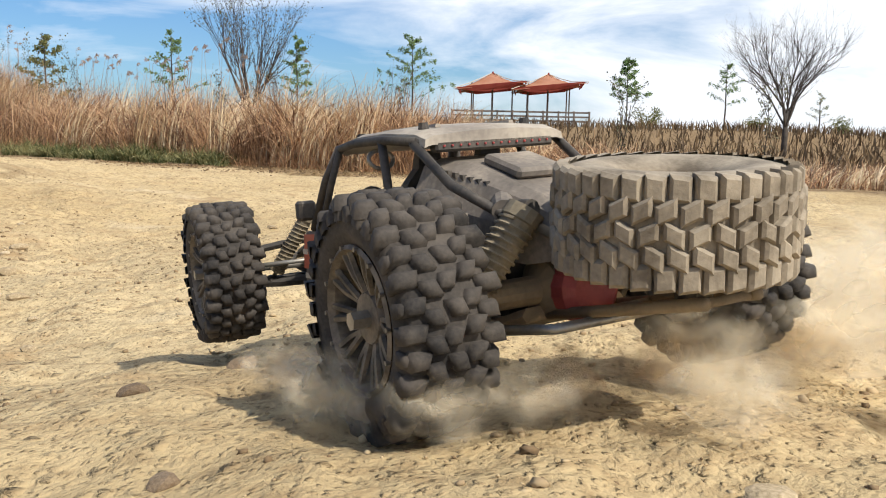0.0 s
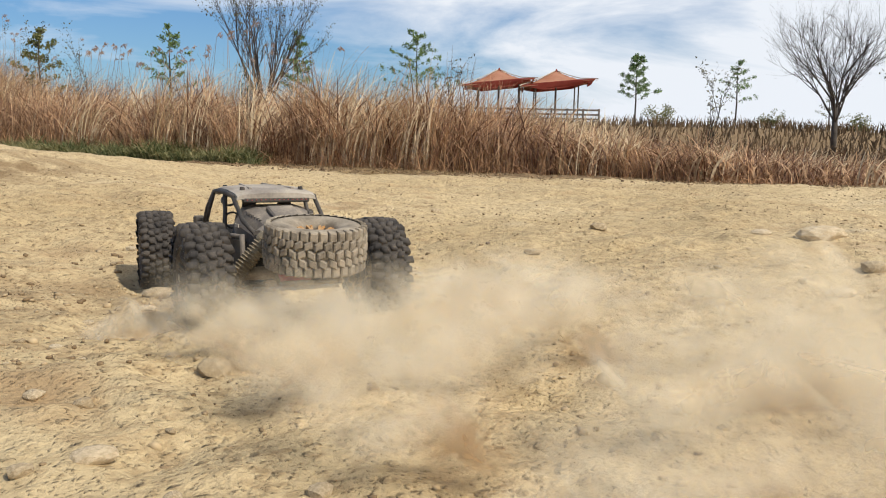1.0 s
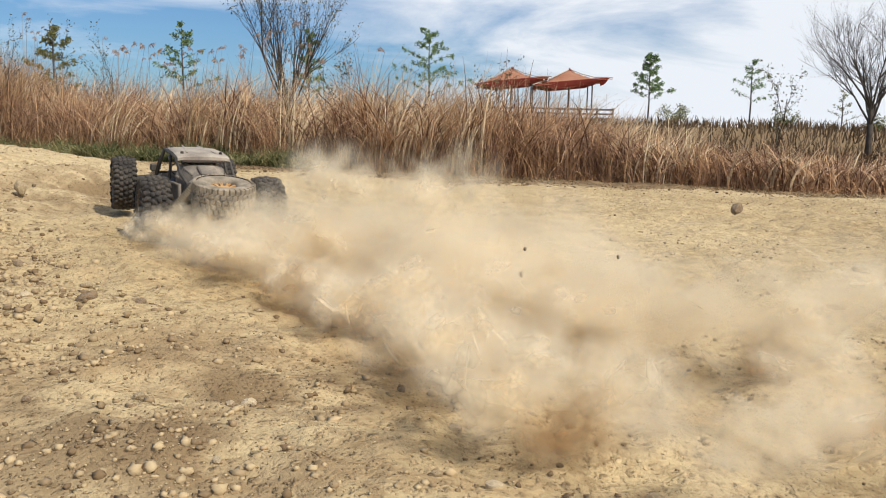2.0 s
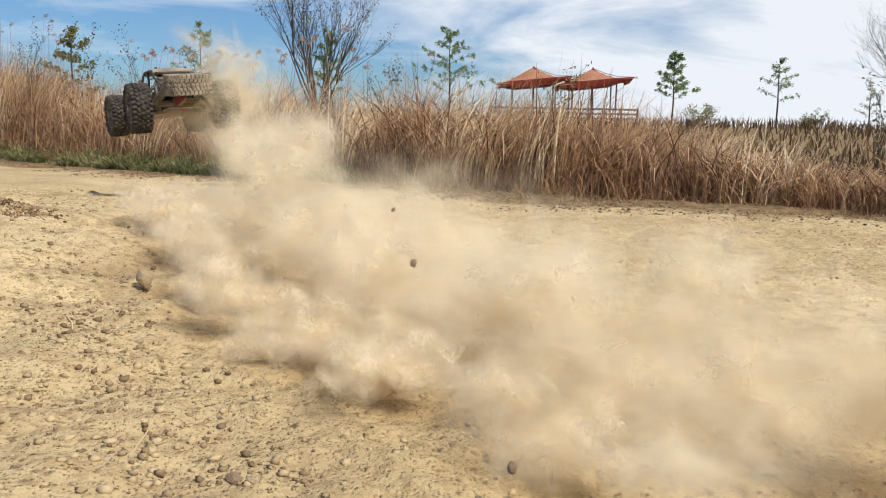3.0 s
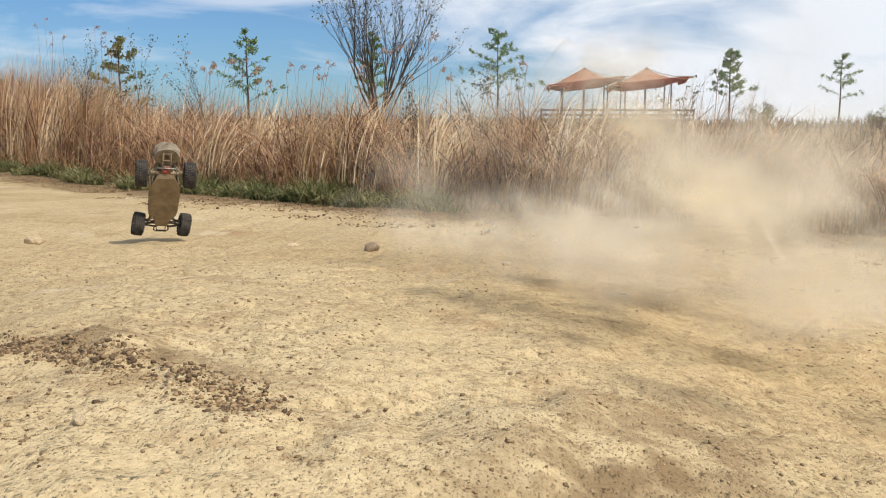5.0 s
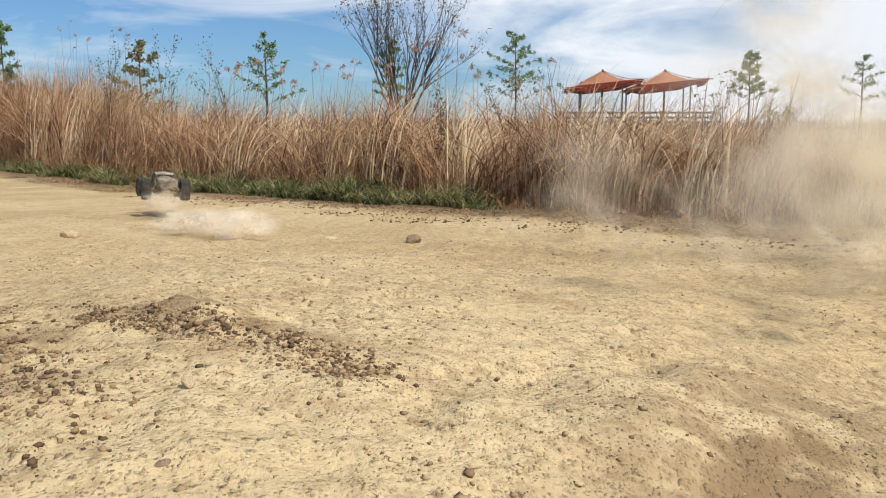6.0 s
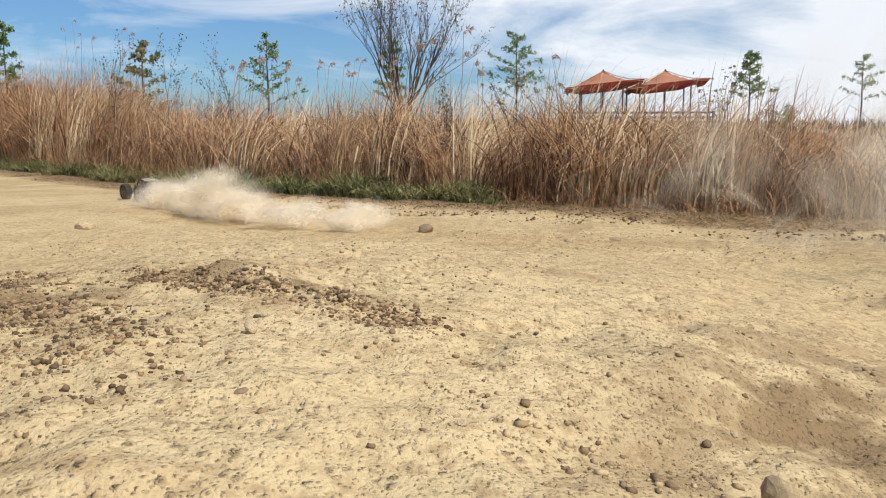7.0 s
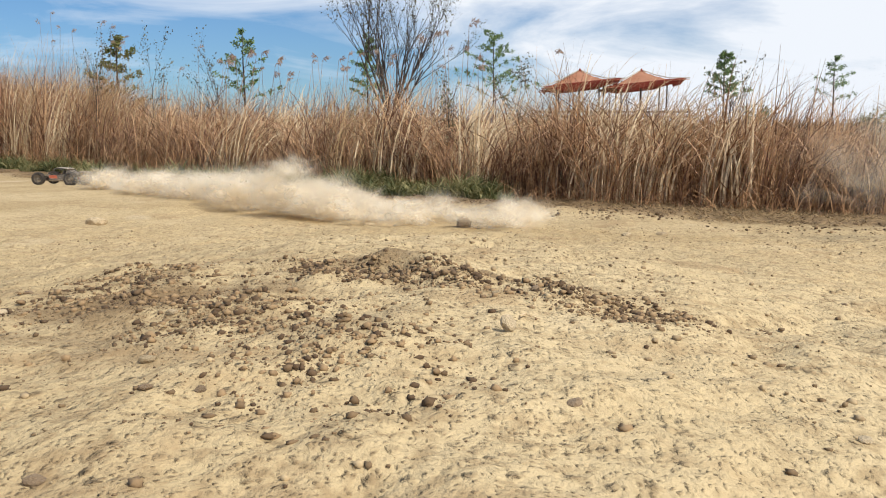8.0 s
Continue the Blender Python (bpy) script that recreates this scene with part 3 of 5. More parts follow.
def sapling(x, y, tall, seed):
    rnd = random.Random(seed)
    ob = tagged(new("sapling"), "thin leafless dark sapling among the reeds", "sapling", "saplings among the reeds")
    ob.location = (x, y, float(height(x, y, False)) - 0.03)
    bm, tips = bmesh.new(), []
    branch(bm, rnd, Vector((0, 0, 0)), Vector((rnd.gauss(0, 0.05), 0, 1)).normalized(), tall * 0.7, 0.012, 3, tips, 0.2, 0.45, 4, 0.08, 0.5)
    part("stem", bm, M_BARK, ob)
    V, F = leaf_cloud(tips, rnd, 1, 0.018, 0.03)
    c = new("foliage", mesh_of("foliage", V, F, M_BUD))
    c.parent = ob


for sx, sd, st, ss in ((-9.6, 2.0, 2.1, 1), (-8.6, 2.6, 2.2, 2), (-10.6, 1.6, 2.3, 3), (-4.3, 2.2, 1.6, 4), (-3.4, 2.5, 1.5, 5), (-1.4, 2.8, 1.5, 6), (-11.4, 2.0, 2.2, 7), (1.5, 3.0, 1.4, 8), (3.2, 2.4, 1.0, 9)):
    sapling(sx + 0.46 * sd, float(edge_y(sx)) + 0.88 * sd, st, ss)


def bush(x, y, r0, seed):
    rnd = random.Random(seed)
    ob = tagged(new("bush"), "low dull green-brown bush on the field", "bush")
    ob.location = (x, y, float(height(x, y, False)) - 0.03)
    bm, tips = bmesh.new(), []
    for k in range(9):
        a = rnd.uniform(0, 6.283)
        branch(bm, rnd, Vector((0, 0, 0)), Vector((math.cos(a) * 0.7, math.sin(a) * 0.7, 0.8)).normalized(), r0 * rnd.uniform(0.5, 0.8), 0.012, 2, tips, 0.1, 0.6, 2)
    part("twigs", bm, M_BARK, ob)
    V, F = leaf_cloud(tips, rnd, 5, 0.05, 0.08)
    c = new("foliage", mesh_of("foliage", V, F, M_LEAF2))
    c.parent = ob


for bx, by, br, bs in ((8.3, 43, 0.9, 1), (14.2, 45, 0.7, 2), (16.5, 40, 0.6, 3), (22, 46, 0.9, 4), (-7.5, 30, 0.8, 5)):
    bush(bx, by, br, bs)


# ---- shade canopies with their fence ----
def canopy(x, y, w, eave, peak, label):
    z = float(height(x, y, False))
    th = tagged(new("shade_canopy"), label, "canopy", group="shade canopies")
    th.location = (x, y, z)
    h = w / 2
    n = 10
    bm = bmesh.new()
    grid = {}
    for j in range(n + 1):
        for i in range(n + 1):
            u, v = 2 * i / n - 1, 2 * j / n - 1
            m = max(abs(u), abs(v))
            c = abs(u * v)
            pull = 1 - 0.16 * (1 - min(abs(u), abs(v)) ** 2) * m
            zz = eave + (peak - eave) * (1 - m) ** 1.5 - 0.02 * c + 0.06 * (1 - c) * (m > 0.99) + 0.20 * u * m
            grid[i, j] = bm.verts.new((u * h * pull, v * h * pull, zz))
    for j in range(n):
        for i in range(n):
            bm.faces.new((grid[i, j], grid[i + 1, j], grid[i + 1, j + 1], grid[i, j + 1]))
    sail = part("sail", bm, M_SAILTOP, th, "orange-red stretched fabric, paler than the hanging edge", smooth=True)
    md = sail.modifiers.new("thickness", "SOLIDIFY")
    md.thickness = 0.02
    for s in (-1, 1):
        for axis in (0, 1):
            bm = bmesh.new()
            q = [(-h * 0.99, s * h * 0.93, eave), (-h * 0.5, s * h * 0.90, eave + 0.04), (h * 0.5, s * h * 0.90, eave + 0.04), (h * 0.99, s * h * 0.93, eave)]
            q = [(a, b, c) if axis == 0 else (b, a, c) for a, b, c in q]
            q = [(a, b, c + 0.20 * a / h) for a, b, c in q]
            top = [bm.verts.new((a, b, c + 0.05)) for a, b, c in q]
            low = [bm.verts.new((a * 0.97, b * 0.97, c - 0.24)) for a, b, c in q[1:3]]
            bm.faces.new((top[0], low[0], low[1], top[3], top[2], top[1]))
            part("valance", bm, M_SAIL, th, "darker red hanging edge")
    for sx, sy in ((-1, -1), (-1, 1), (1, -1), (1, 1)):
        bm = bmesh.new()
        tube(bm, [(sx * h * f, sy * h * f, eave + (peak - eave) * (1 - f) ** 1.5 + 0.20 * sx * f * f + 0.03) for f in (0.03, 0.3, 0.6, 1.0)], 0.022, 6)
        part("edge_rope", bm, M_PALE, th, "pale webbing along the ridge")
    bm = bmesh.new()
    tube(bm, [(0, 0, 0), (0, 0, peak)], 0.05)
    part("mast", bm, M_POST, th)
    for sx in (-1, 1):
        for sy in (-1, 1):
            bm = bmesh.new()
            tube(bm, [(sx * h * 0.55, sy * h * 0.55, 0), (sx * h * 0.55, sy * h * 0.55, eave + 0.18)], 0.035)
            part("post", bm, M_POST, th)
    bm = bmesh.new()
    tube(bm, [(0, 0, peak - 0.05), (0, 0, peak + 0.09)], [0.09, 0.02])
    part("cap", bm, M_SAIL, th)
    return th


canopy(0.6, 44.8, 3.75, 1.94, 2.66, "open-sided red and orange fabric shade canopy")
canopy(3.45, 44.6, 3.75, 1.94, 2.64, "open-sided red and orange fabric shade canopy beside its twin")


def fence(x0, x1, y):
    th = tagged(new("fence"), "dark wooden rail fence round the canopies", "fence")
    z = float(height((x0 + x1) / 2, y, False))
    th.location = (x0, y, z)
    for i in range(10):
        bm = bmesh.new()
        block(bm, ((x1 - x0) * i / 9, 0, 0.38), (0.09, 0.09, 0.76), bevel=0.01)
        part("post", bm, M_POST, th)
    for zz in (0.25, 0.47, 0.69):
        bm = bmesh.new()
        block(bm, ((x1 - x0) / 2, 0.06, zz), (x1 - x0, 0.04, 0.09), bevel=0.008)
        part("rail", bm, M_POST, th)


fence(-1.4, 5.5, 43.4)


# ---- stones ----
def stone_mesh(name, seed, material, flat=0.6, chunk=0.35):
    rnd = random.Random(seed)
    bm = bmesh.new()
    bmesh.ops.create_icosphere(bm, subdivisions=2, radius=0.5)
    axes = [Vector((rnd.gauss(0, 1), rnd.gauss(0, 1), rnd.gauss(0, 1))).normalized() for _ in range(9)]
    cuts = [rnd.uniform(0.30, 0.46) for _ in axes]
    for v in bm.verts:
        for a, c in zip(axes, cuts):
            d = v.co.dot(a)
            if d > c:
                v.co -= a * (d - c) * 0.85
        v.co *= 1 + chunk * 0.25 * noise.noise(v.co * 4 + Vector((seed, 0, 0)))
        v.co.z *= flat
    bmesh.ops.bevel(bm, geom=[e for e in bm.edges if e.calc_face_angle(0) > 0.6], offset=0.012, segments=1, affect="EDGES")
    bm.normal_update()
    me = bpy.data.meshes.new(name)
    bm.to_mesh(me)
    bm.free()
    me.materials.append(material)
    return me


STONES = [stone_mesh("stone", s, M_STONE, 0.55 + 0.05 * (s % 5)) for s in range(7)]
DSTONES = [stone_mesh("dark_stone", s + 20, M_DSTONE, 0.75 + 0.05 * (s % 4)) for s in range(4)]


def lay(mesh, x, y, size, turn, label, cat, group, sink=0.12, sx=1.0, tilt=0):
    sink = 0.3 if size > 0.15 else sink
    ob = tagged(new("stone", mesh), label, cat, group)
    z = float(height(x, y))
    ob.matrix_world = pose(x, y, z + size * (0.25 - sink), tilt, 0, turn) @ Matrix.Diagonal((size * sx, size, size, 1))


def make_stones():
    big = [(0.11, 2.50, 0.052, 10, 2, 0, 1.2), (0.34, 2.09, 0.026, 60, 3, 0, 1.1), (0.11, 2.16, 0.040, 20, 0, 0, 1.3),
           (0.22, 2.07, 0.020, 80, 4, 0, 1.2), (1.41, 3.85, 0.11, 15, 0, 0, 1.6), (1.26, 3.91, 0.05, 0, 5, 0, 1.4), (0.43, 2.02, 0.045, 40, 6, 0, 1.3),
           (0.73, 1.55, 0.026, 12, 2, 0, 1.3), (1.65, 0.70, 0.036, 75, 1, 0, 1.0), (-2.36, 4.40, 0.030, 60, 0, 1, 1.5), (-2.08, 4.39, 0.028, 60, 5, 0, 1.2),
           (-1.86, 7.84, 0.060, 15, 3, 0, 1.1), (-5.21, 8.97, 0.12, 15, 4, 0, 1.4), (-2.55, 4.92, 0.026, 33, 2, 1, 1.2), (-2.72, 8.54, 0.11, 50, 1, 1, 1.2), (-3.38, 9.07, 0.08, 20, 0, 0, 1.3),
           (-2.39, 4.87, 0.026, 70, 3, 1, 1.3), (-2.45, 4.84, 0.024, 30, 5, 0, 1.2), (-2.97, 5.77, 0.026, 44, 2, 1, 1.2), (1.62, 2.34, 0.055, 0, 2, 0, 1.2),
           (1.12, 2.98, 0.045, 0, 0, 0, 1.4), (0.58, 3.53, 0.035, 0, 1, 0, 1.4), (0.79, 3.91, 0.045, 0, 2, 0, 1.5), (1.28, 3.22, 0.05, 0, 3, 0, 1.4),
           (0.02, 2.59, 0.022, 10, 4, 0, 1.3), (-0.21, 2.80, 0.022, 50, 5, 0, 1.1), (-0.06, 2.36, 0.030, 80, 6, 0, 1.2), (-0.42, 3.46, 0.030, 0, 1, 0, 1.3),
           (0.02, 2.32, 0.026, 70, 2, 0, 1.3), (0.06, 2.12, 0.024, 20, 3, 0, 1.3), (-0.16, 2.93, 0.030, 5, 0, 0, 1.3), (1.29, 0.76, 0.024, 35, 5, 1, 1.2), (1.17, 0.98, 0.026, 15, 1, 1, 1.5),
           (1.22, 1.15, 0.036, 65, 4, 1, 1.5), (0.57, 1.84, 0.022, 25, 6, 0, 1.2), (-0.20, 3.08, 0.058, 20, 0, 0, 1.3), (-0.64, 2.78, 0.020, 0, 3, 0, 1.1), (-0.50, 2.82, 0.026, 70, 4, 0, 1.2),
           (0.26, 4.64, 0.040, 10, 2, 0, 1.3), (-0.90, 3.16, 0.030, 30, 1, 1, 1.5), (-0.82, 3.21, 0.030, 80, 5, 1, 0.9), (-1.00, 3.14, 0.026, 45, 6, 0, 1.1), (-0.97, 3.31, 0.024, 10, 0, 0, 1.4),
           (-1.18, 3.47, 0.022, 60, 3, 0, 1.2), (-1.21, 3.48, 0.024, 0, 2, 1, 1.2), (-1.56, 3.99, 0.026, 30, 1, 0, 1.2), (-1.59, 4.03, 0.022, 85, 2, 0, 1.1), (-1.79, 3.83, 0.034, 20, 3, 1, 1.5),
           (-1.70, 4.27, 0.024, 5, 4, 0, 1.3), (-1.36, 4.49, 0.030, 35, 0, 0, 1.2), (-1.71, 4.61, 0.026, 120, 1, 0, 1.0), (-2.81, 4.19, 0.026, 35, 2, 1, 1.4), (-2.75, 4.40, 0.022, 70, 3, 1, 1.3),
           (-2.80, 4.38, 0.022, 20, 0, 1, 1.4), (-3.28, 4.97, 0.026, 0, 1, 1, 1.4), (-2.90, 4.69, 0.026, 20, 4, 0, 1.4), (-1.57, 8.51, 0.07, 0, 5, 0, 1.2)]
    for x, y, s, a, k, dark, sx in big:
        s *= 0.55 if x < -1.3 and y < 6 else 0.9
        m = (DSTONES if dark else STONES)
        lay(m[k % len(m)], x, y, s, a, "smooth dark brown pebble on the dirt" if dark else "pale tan dusty rock lying on the dirt", "stone", "loose stones on the track", sx=sx)
    lay(STONES[4], -1.71, 4.37, 0.062, 35, "pale tan upright rock at the foot of the ramp", "stone", "loose stones on the track", sink=-0.16, sx=0.66, tilt=64)
    lay(STONES[1], -2.43, 4.63, 0.027, 20, "small upright pointed tan stone on the crest", "stone", "loose stones on the track", sink=-0.10, sx=0.8, tilt=58)
    r = random.Random(3)
    for i in range(240):
        x, y = (r.uniform(-4.2, 2.6), 0.9 + 7.5 * r.random()) if i < 150 else (r.gauss(-0.45, 0.55), r.gauss(2.6, 0.6))
        s = 0.006 + 0.018 * r.random() ** 4
        dark = r.random() < 0.08
        lay((DSTONES if dark else STONES)[r.randrange(4)], x, y, s, r.uniform(0, 360), "small dark pebble on the dirt" if dark else "small tan stone on the dirt", "stone", "loose stones on the track", sx=r.uniform(0.9, 1.6))


make_stones()


def scatter(name, label, category, material, P, size, seed):
    """Many small lumps in one mesh."""
    r = np.random.default_rng(seed)
    k = 0.68
    base = np.array([(1, 0, 0), (-1, 0, 0), (0, 1, 0), (0, -1, 0), (0, 0, 1), (0, 0, -0.6)] + [(a * k, b * k, c * k) for a in (1, -1) for b in (1, -1) for c in (1, -1)], float)
    tri = []
    for a, b, c, corner in ((0, 2, 4, 6), (2, 0, 5, 7), (3, 0, 4, 8), (0, 3, 5, 9), (2, 1, 4, 10), (1, 2, 5, 11), (1, 3, 4, 12), (3, 1, 5, 13)):
        tri += [(a, b, corner), (b, c, corner), (c, a, corner)]
    tri = np.array(tri)
    n = len(P)
    z = height(P[:, 0], P[:, 1])
    v = base[None] * r.uniform(0.62, 1.22, (n, 14, 1)) * (size[:, None, None] * np.stack([r.uniform(0.8, 1.35, n), r.uniform(0.7, 1.1, n), r.uniform(0.5, 0.95, n)], 1)[:, None])
    a = r.uniform(0, 6.283, n)
    c, s = np.cos(a)[:, None], np.sin(a)[:, None]
    x, y = v[..., 0] * c - v[..., 1] * s, v[..., 0] * s + v[..., 1] * c
    V = np.stack([x + P[:, :1], y + P[:, 1:], v[..., 2] + (z + size * 0.15)[:, None]], 2).reshape(-1, 3)
    F = (tri[None] + (np.arange(n) * 14)[:, None, None]).reshape(-1, 3)
    me = bpy.data.meshes.new(name)
    me.from_pydata(V.tolist(), [], F.tolist())
    me.materials.append(material)
    me.polygons.foreach_set("use_smooth", [True] * len(me.polygons))
    tagged(new(name, me), label, category, kind="stuff")


def make_gravel():
    r = np.random.default_rng(8)
    P = np.stack([r.uniform(-4.6, 3.0, 76000), 0.6 + 8.6 * r.random(76000) ** 1.15], 1)
    w = vnoise(P[:, 0] * 1.6 + 50, P[:, 1] * 1.6) * 0.55 + vnoise(P[:, 0] * 5, P[:, 1] * 5 + 8) * 0.45
    P = P[w > r.uniform(0.34, 0.72, len(P))]
    scatter("gravel", "scattered small gravel and crumbs of dry soil", "gravel", M_GRAVEL, P, 0.0012 + 0.0052 * r.random(len(P)) ** 4.5, 2)
    # loosened soil, its brown deepened for shade: across the crest, patches beside it, and the churned strip along the
    # verge
    a = r.random(6000)
    C1 = np.stack([-2.80 + 0.62 * a + r.normal(0, 0.035, 6000), 5.03 - 0.24 * a + r.normal(0, 0.03 + 0.015 * a, 6000)], 1)
    b = r.random(9000)
    C2 = np.stack([-3.2 + 0.62 * b + r.normal(0, 0.10, 9000), 5.05 - 0.62 * b + r.normal(0, 0.09, 9000)], 1)
    C3 = np.stack([r.normal(-3.3, 0.35, 2500), r.normal(4.6, 0.3, 2500)], 1)
    C4 = np.stack([r.normal(-0.5, 0.35, 2500), r.normal(2.8, 0.5, 2500)], 1)
    v = r.uniform(-0.3, 1.7, 5000)
    C5 = np.stack([-0.75 - 0.72 * v + r.normal(0, 0.10, 5000), 2.75 + 1.0 * v + r.normal(0, 0.08, 5000)], 1)
    C = np.concatenate([C1, C2, C3])
    C = C[vnoise(C[:, 0] * 9 + 2, C[:, 1] * 9) > r.uniform(0.1, 0.7, len(C))]
    scatter("dirt_clods", "crumbly brown clods of loosened soil, darkened for the shade among them", "soil", M_CLOD, C, 0.0010 + 0.0060 * r.random(len(C)) ** 7, 4)
    T = np.concatenate([C4, C5])
    T = T[vnoise(T[:, 0] * 7 + 2, T[:, 1] * 7) > r.uniform(0.1, 0.7, len(T))]
    scatter("loose_rubble", "tan lumps of broken dry soil beside the run-up", "soil", M_GRAVEL, T, 0.0016 + 0.0078 * r.random(len(T)) ** 5, 6)
    x = r.uniform(-7, 2.5, 9000)
    E = np.stack([x, edge_y(x) + r.uniform(-0.9, 0.75, 9000)], 1)
    E = E[vnoise(E[:, 0] * 1.3, E[:, 1] * 3.1) > r.uniform(0.2, 0.8, len(E))]
    scatter("verge_clods", "brown crumbs of churned soil beside the verge", "soil", M_CLOD, E, 0.004 + 0.013 * r.random(len(E)) ** 5, 9)


make_gravel()


def make_twigs():
    r = random.Random(6)
    for x, y, L, a in ((-1.75, 4.09, 0.136, -36), (-1.75, 4.08, 0.14, -56), (-1.36, 3.49, 0.16, 100), (-2.75, 4.75, 0.05, 50), (-2.42, 4.70, 0.03, 10)):
        bm = bmesh.new()
        d = Vector((math.cos(radians(a)), math.sin(radians(a)), 0))
        p = Vector((x, y, 0))
        pts = [p + d * L * f + Vector((r.gauss(0, 0.004), r.gauss(0, 0.004), 0)) for f in (0, 0.33, 0.66, 1)]
        pts = [Vector((q.x, q.y, float(height(q.x, q.y)) + 0.004)) for q in pts]
        tube(bm, [q - pts[0] for q in pts], [0.0018, 0.0017, 0.0014, 0.0008], 5)
        ob = part("twig", bm, M_STALK, None)
        ob.location = pts[0]
        tagged(ob, "dry broken twig lying on the dirt", "twig", "twigs on the track")


make_twigs()


# ---- the radio-controlled buggy ----
M_TYRE = mat("dusty_black_rubber", (0.014, 0.012, 0.011), (0.085, 0.070, 0.056), 26, 0.85, 0.5, dist=0.001, fine=300)
M_TYRED = mat("dust_caked_rubber", (0.15, 0.12, 0.085), (0.36, 0.30, 0.22), 30, 0.95, 0.6, dist=0.001, fine=260)
M_RIM = mat("dark_dusty_rim", (0.05, 0.042, 0.033), (0.24, 0.19, 0.135), 40, 0.6, 0.3, dist=0.0005, fine=300)
M_RIMG = mat("orange_rim", (0.36, 0.17, 0.05), (0.55, 0.36, 0.17), 40, 0.6, 0.3, dist=0.0005, fine=300)
M_BODY = mat("dusty_grey_shell", (0.10, 0.085, 0.07), (0.33, 0.275, 0.21), 14, 0.75, 0.3, dist=0.0006, fine=220, stain=(0.18, 0.15, 0.12))
M_ROOF = mat("dusty_pale_roof", (0.22, 0.185, 0.15), (0.46, 0.395, 0.31), 16, 0.7, 0.3, dist=0.0006, fine=220)
M_BELLY = mat("dust_coated_skid_plate", (0.17, 0.125, 0.075), (0.30, 0.225, 0.135), 18, 0.85, 0.4, dist=0.0008, fine=200)
M_BLACK = mat("dusty_black_plastic", (0.02, 0.018, 0.016), (0.085, 0.07, 0.055), 30, 0.7, 0.3, dist=0.0005, fine=240)
M_RED = mat("red_anodised", (0.20, 0.03, 0.03), (0.40, 0.07, 0.06), 24, 0.5, 0.2, dist=0.0004, fine=240)
M_GRAPHIC = mat("orange_red_print", (0.42, 0.085, 0.045), (0.55, 0.16, 0.08), 22, 0.55, 0.2, dist=0.0004, fine=240)
M_STEEL = mat("dull_steel", (0.20, 0.18, 0.155), (0.42, 0.39, 0.34), 30, 0.45, 0.2, metal=0.6, dist=0.0004, fine=200)
M_SHOCK = mat("dust_caked_spring", (0.14, 0.11, 0.07), (0.30, 0.245, 0.16), 40, 0.9, 0.4, dist=0.0006, fine=260)
M_GLASS = mat("lamp_lens", (0.30, 0.29, 0.26), (0.5, 0.48, 0.42), 30, 0.2, 0.0)

R_TYRE, W_TYRE, HALF_T, HALF_B = 0.085, 0.064, 0.157, 0.2085
STRETCH = 1.13   # body and wheelbase lengthwise


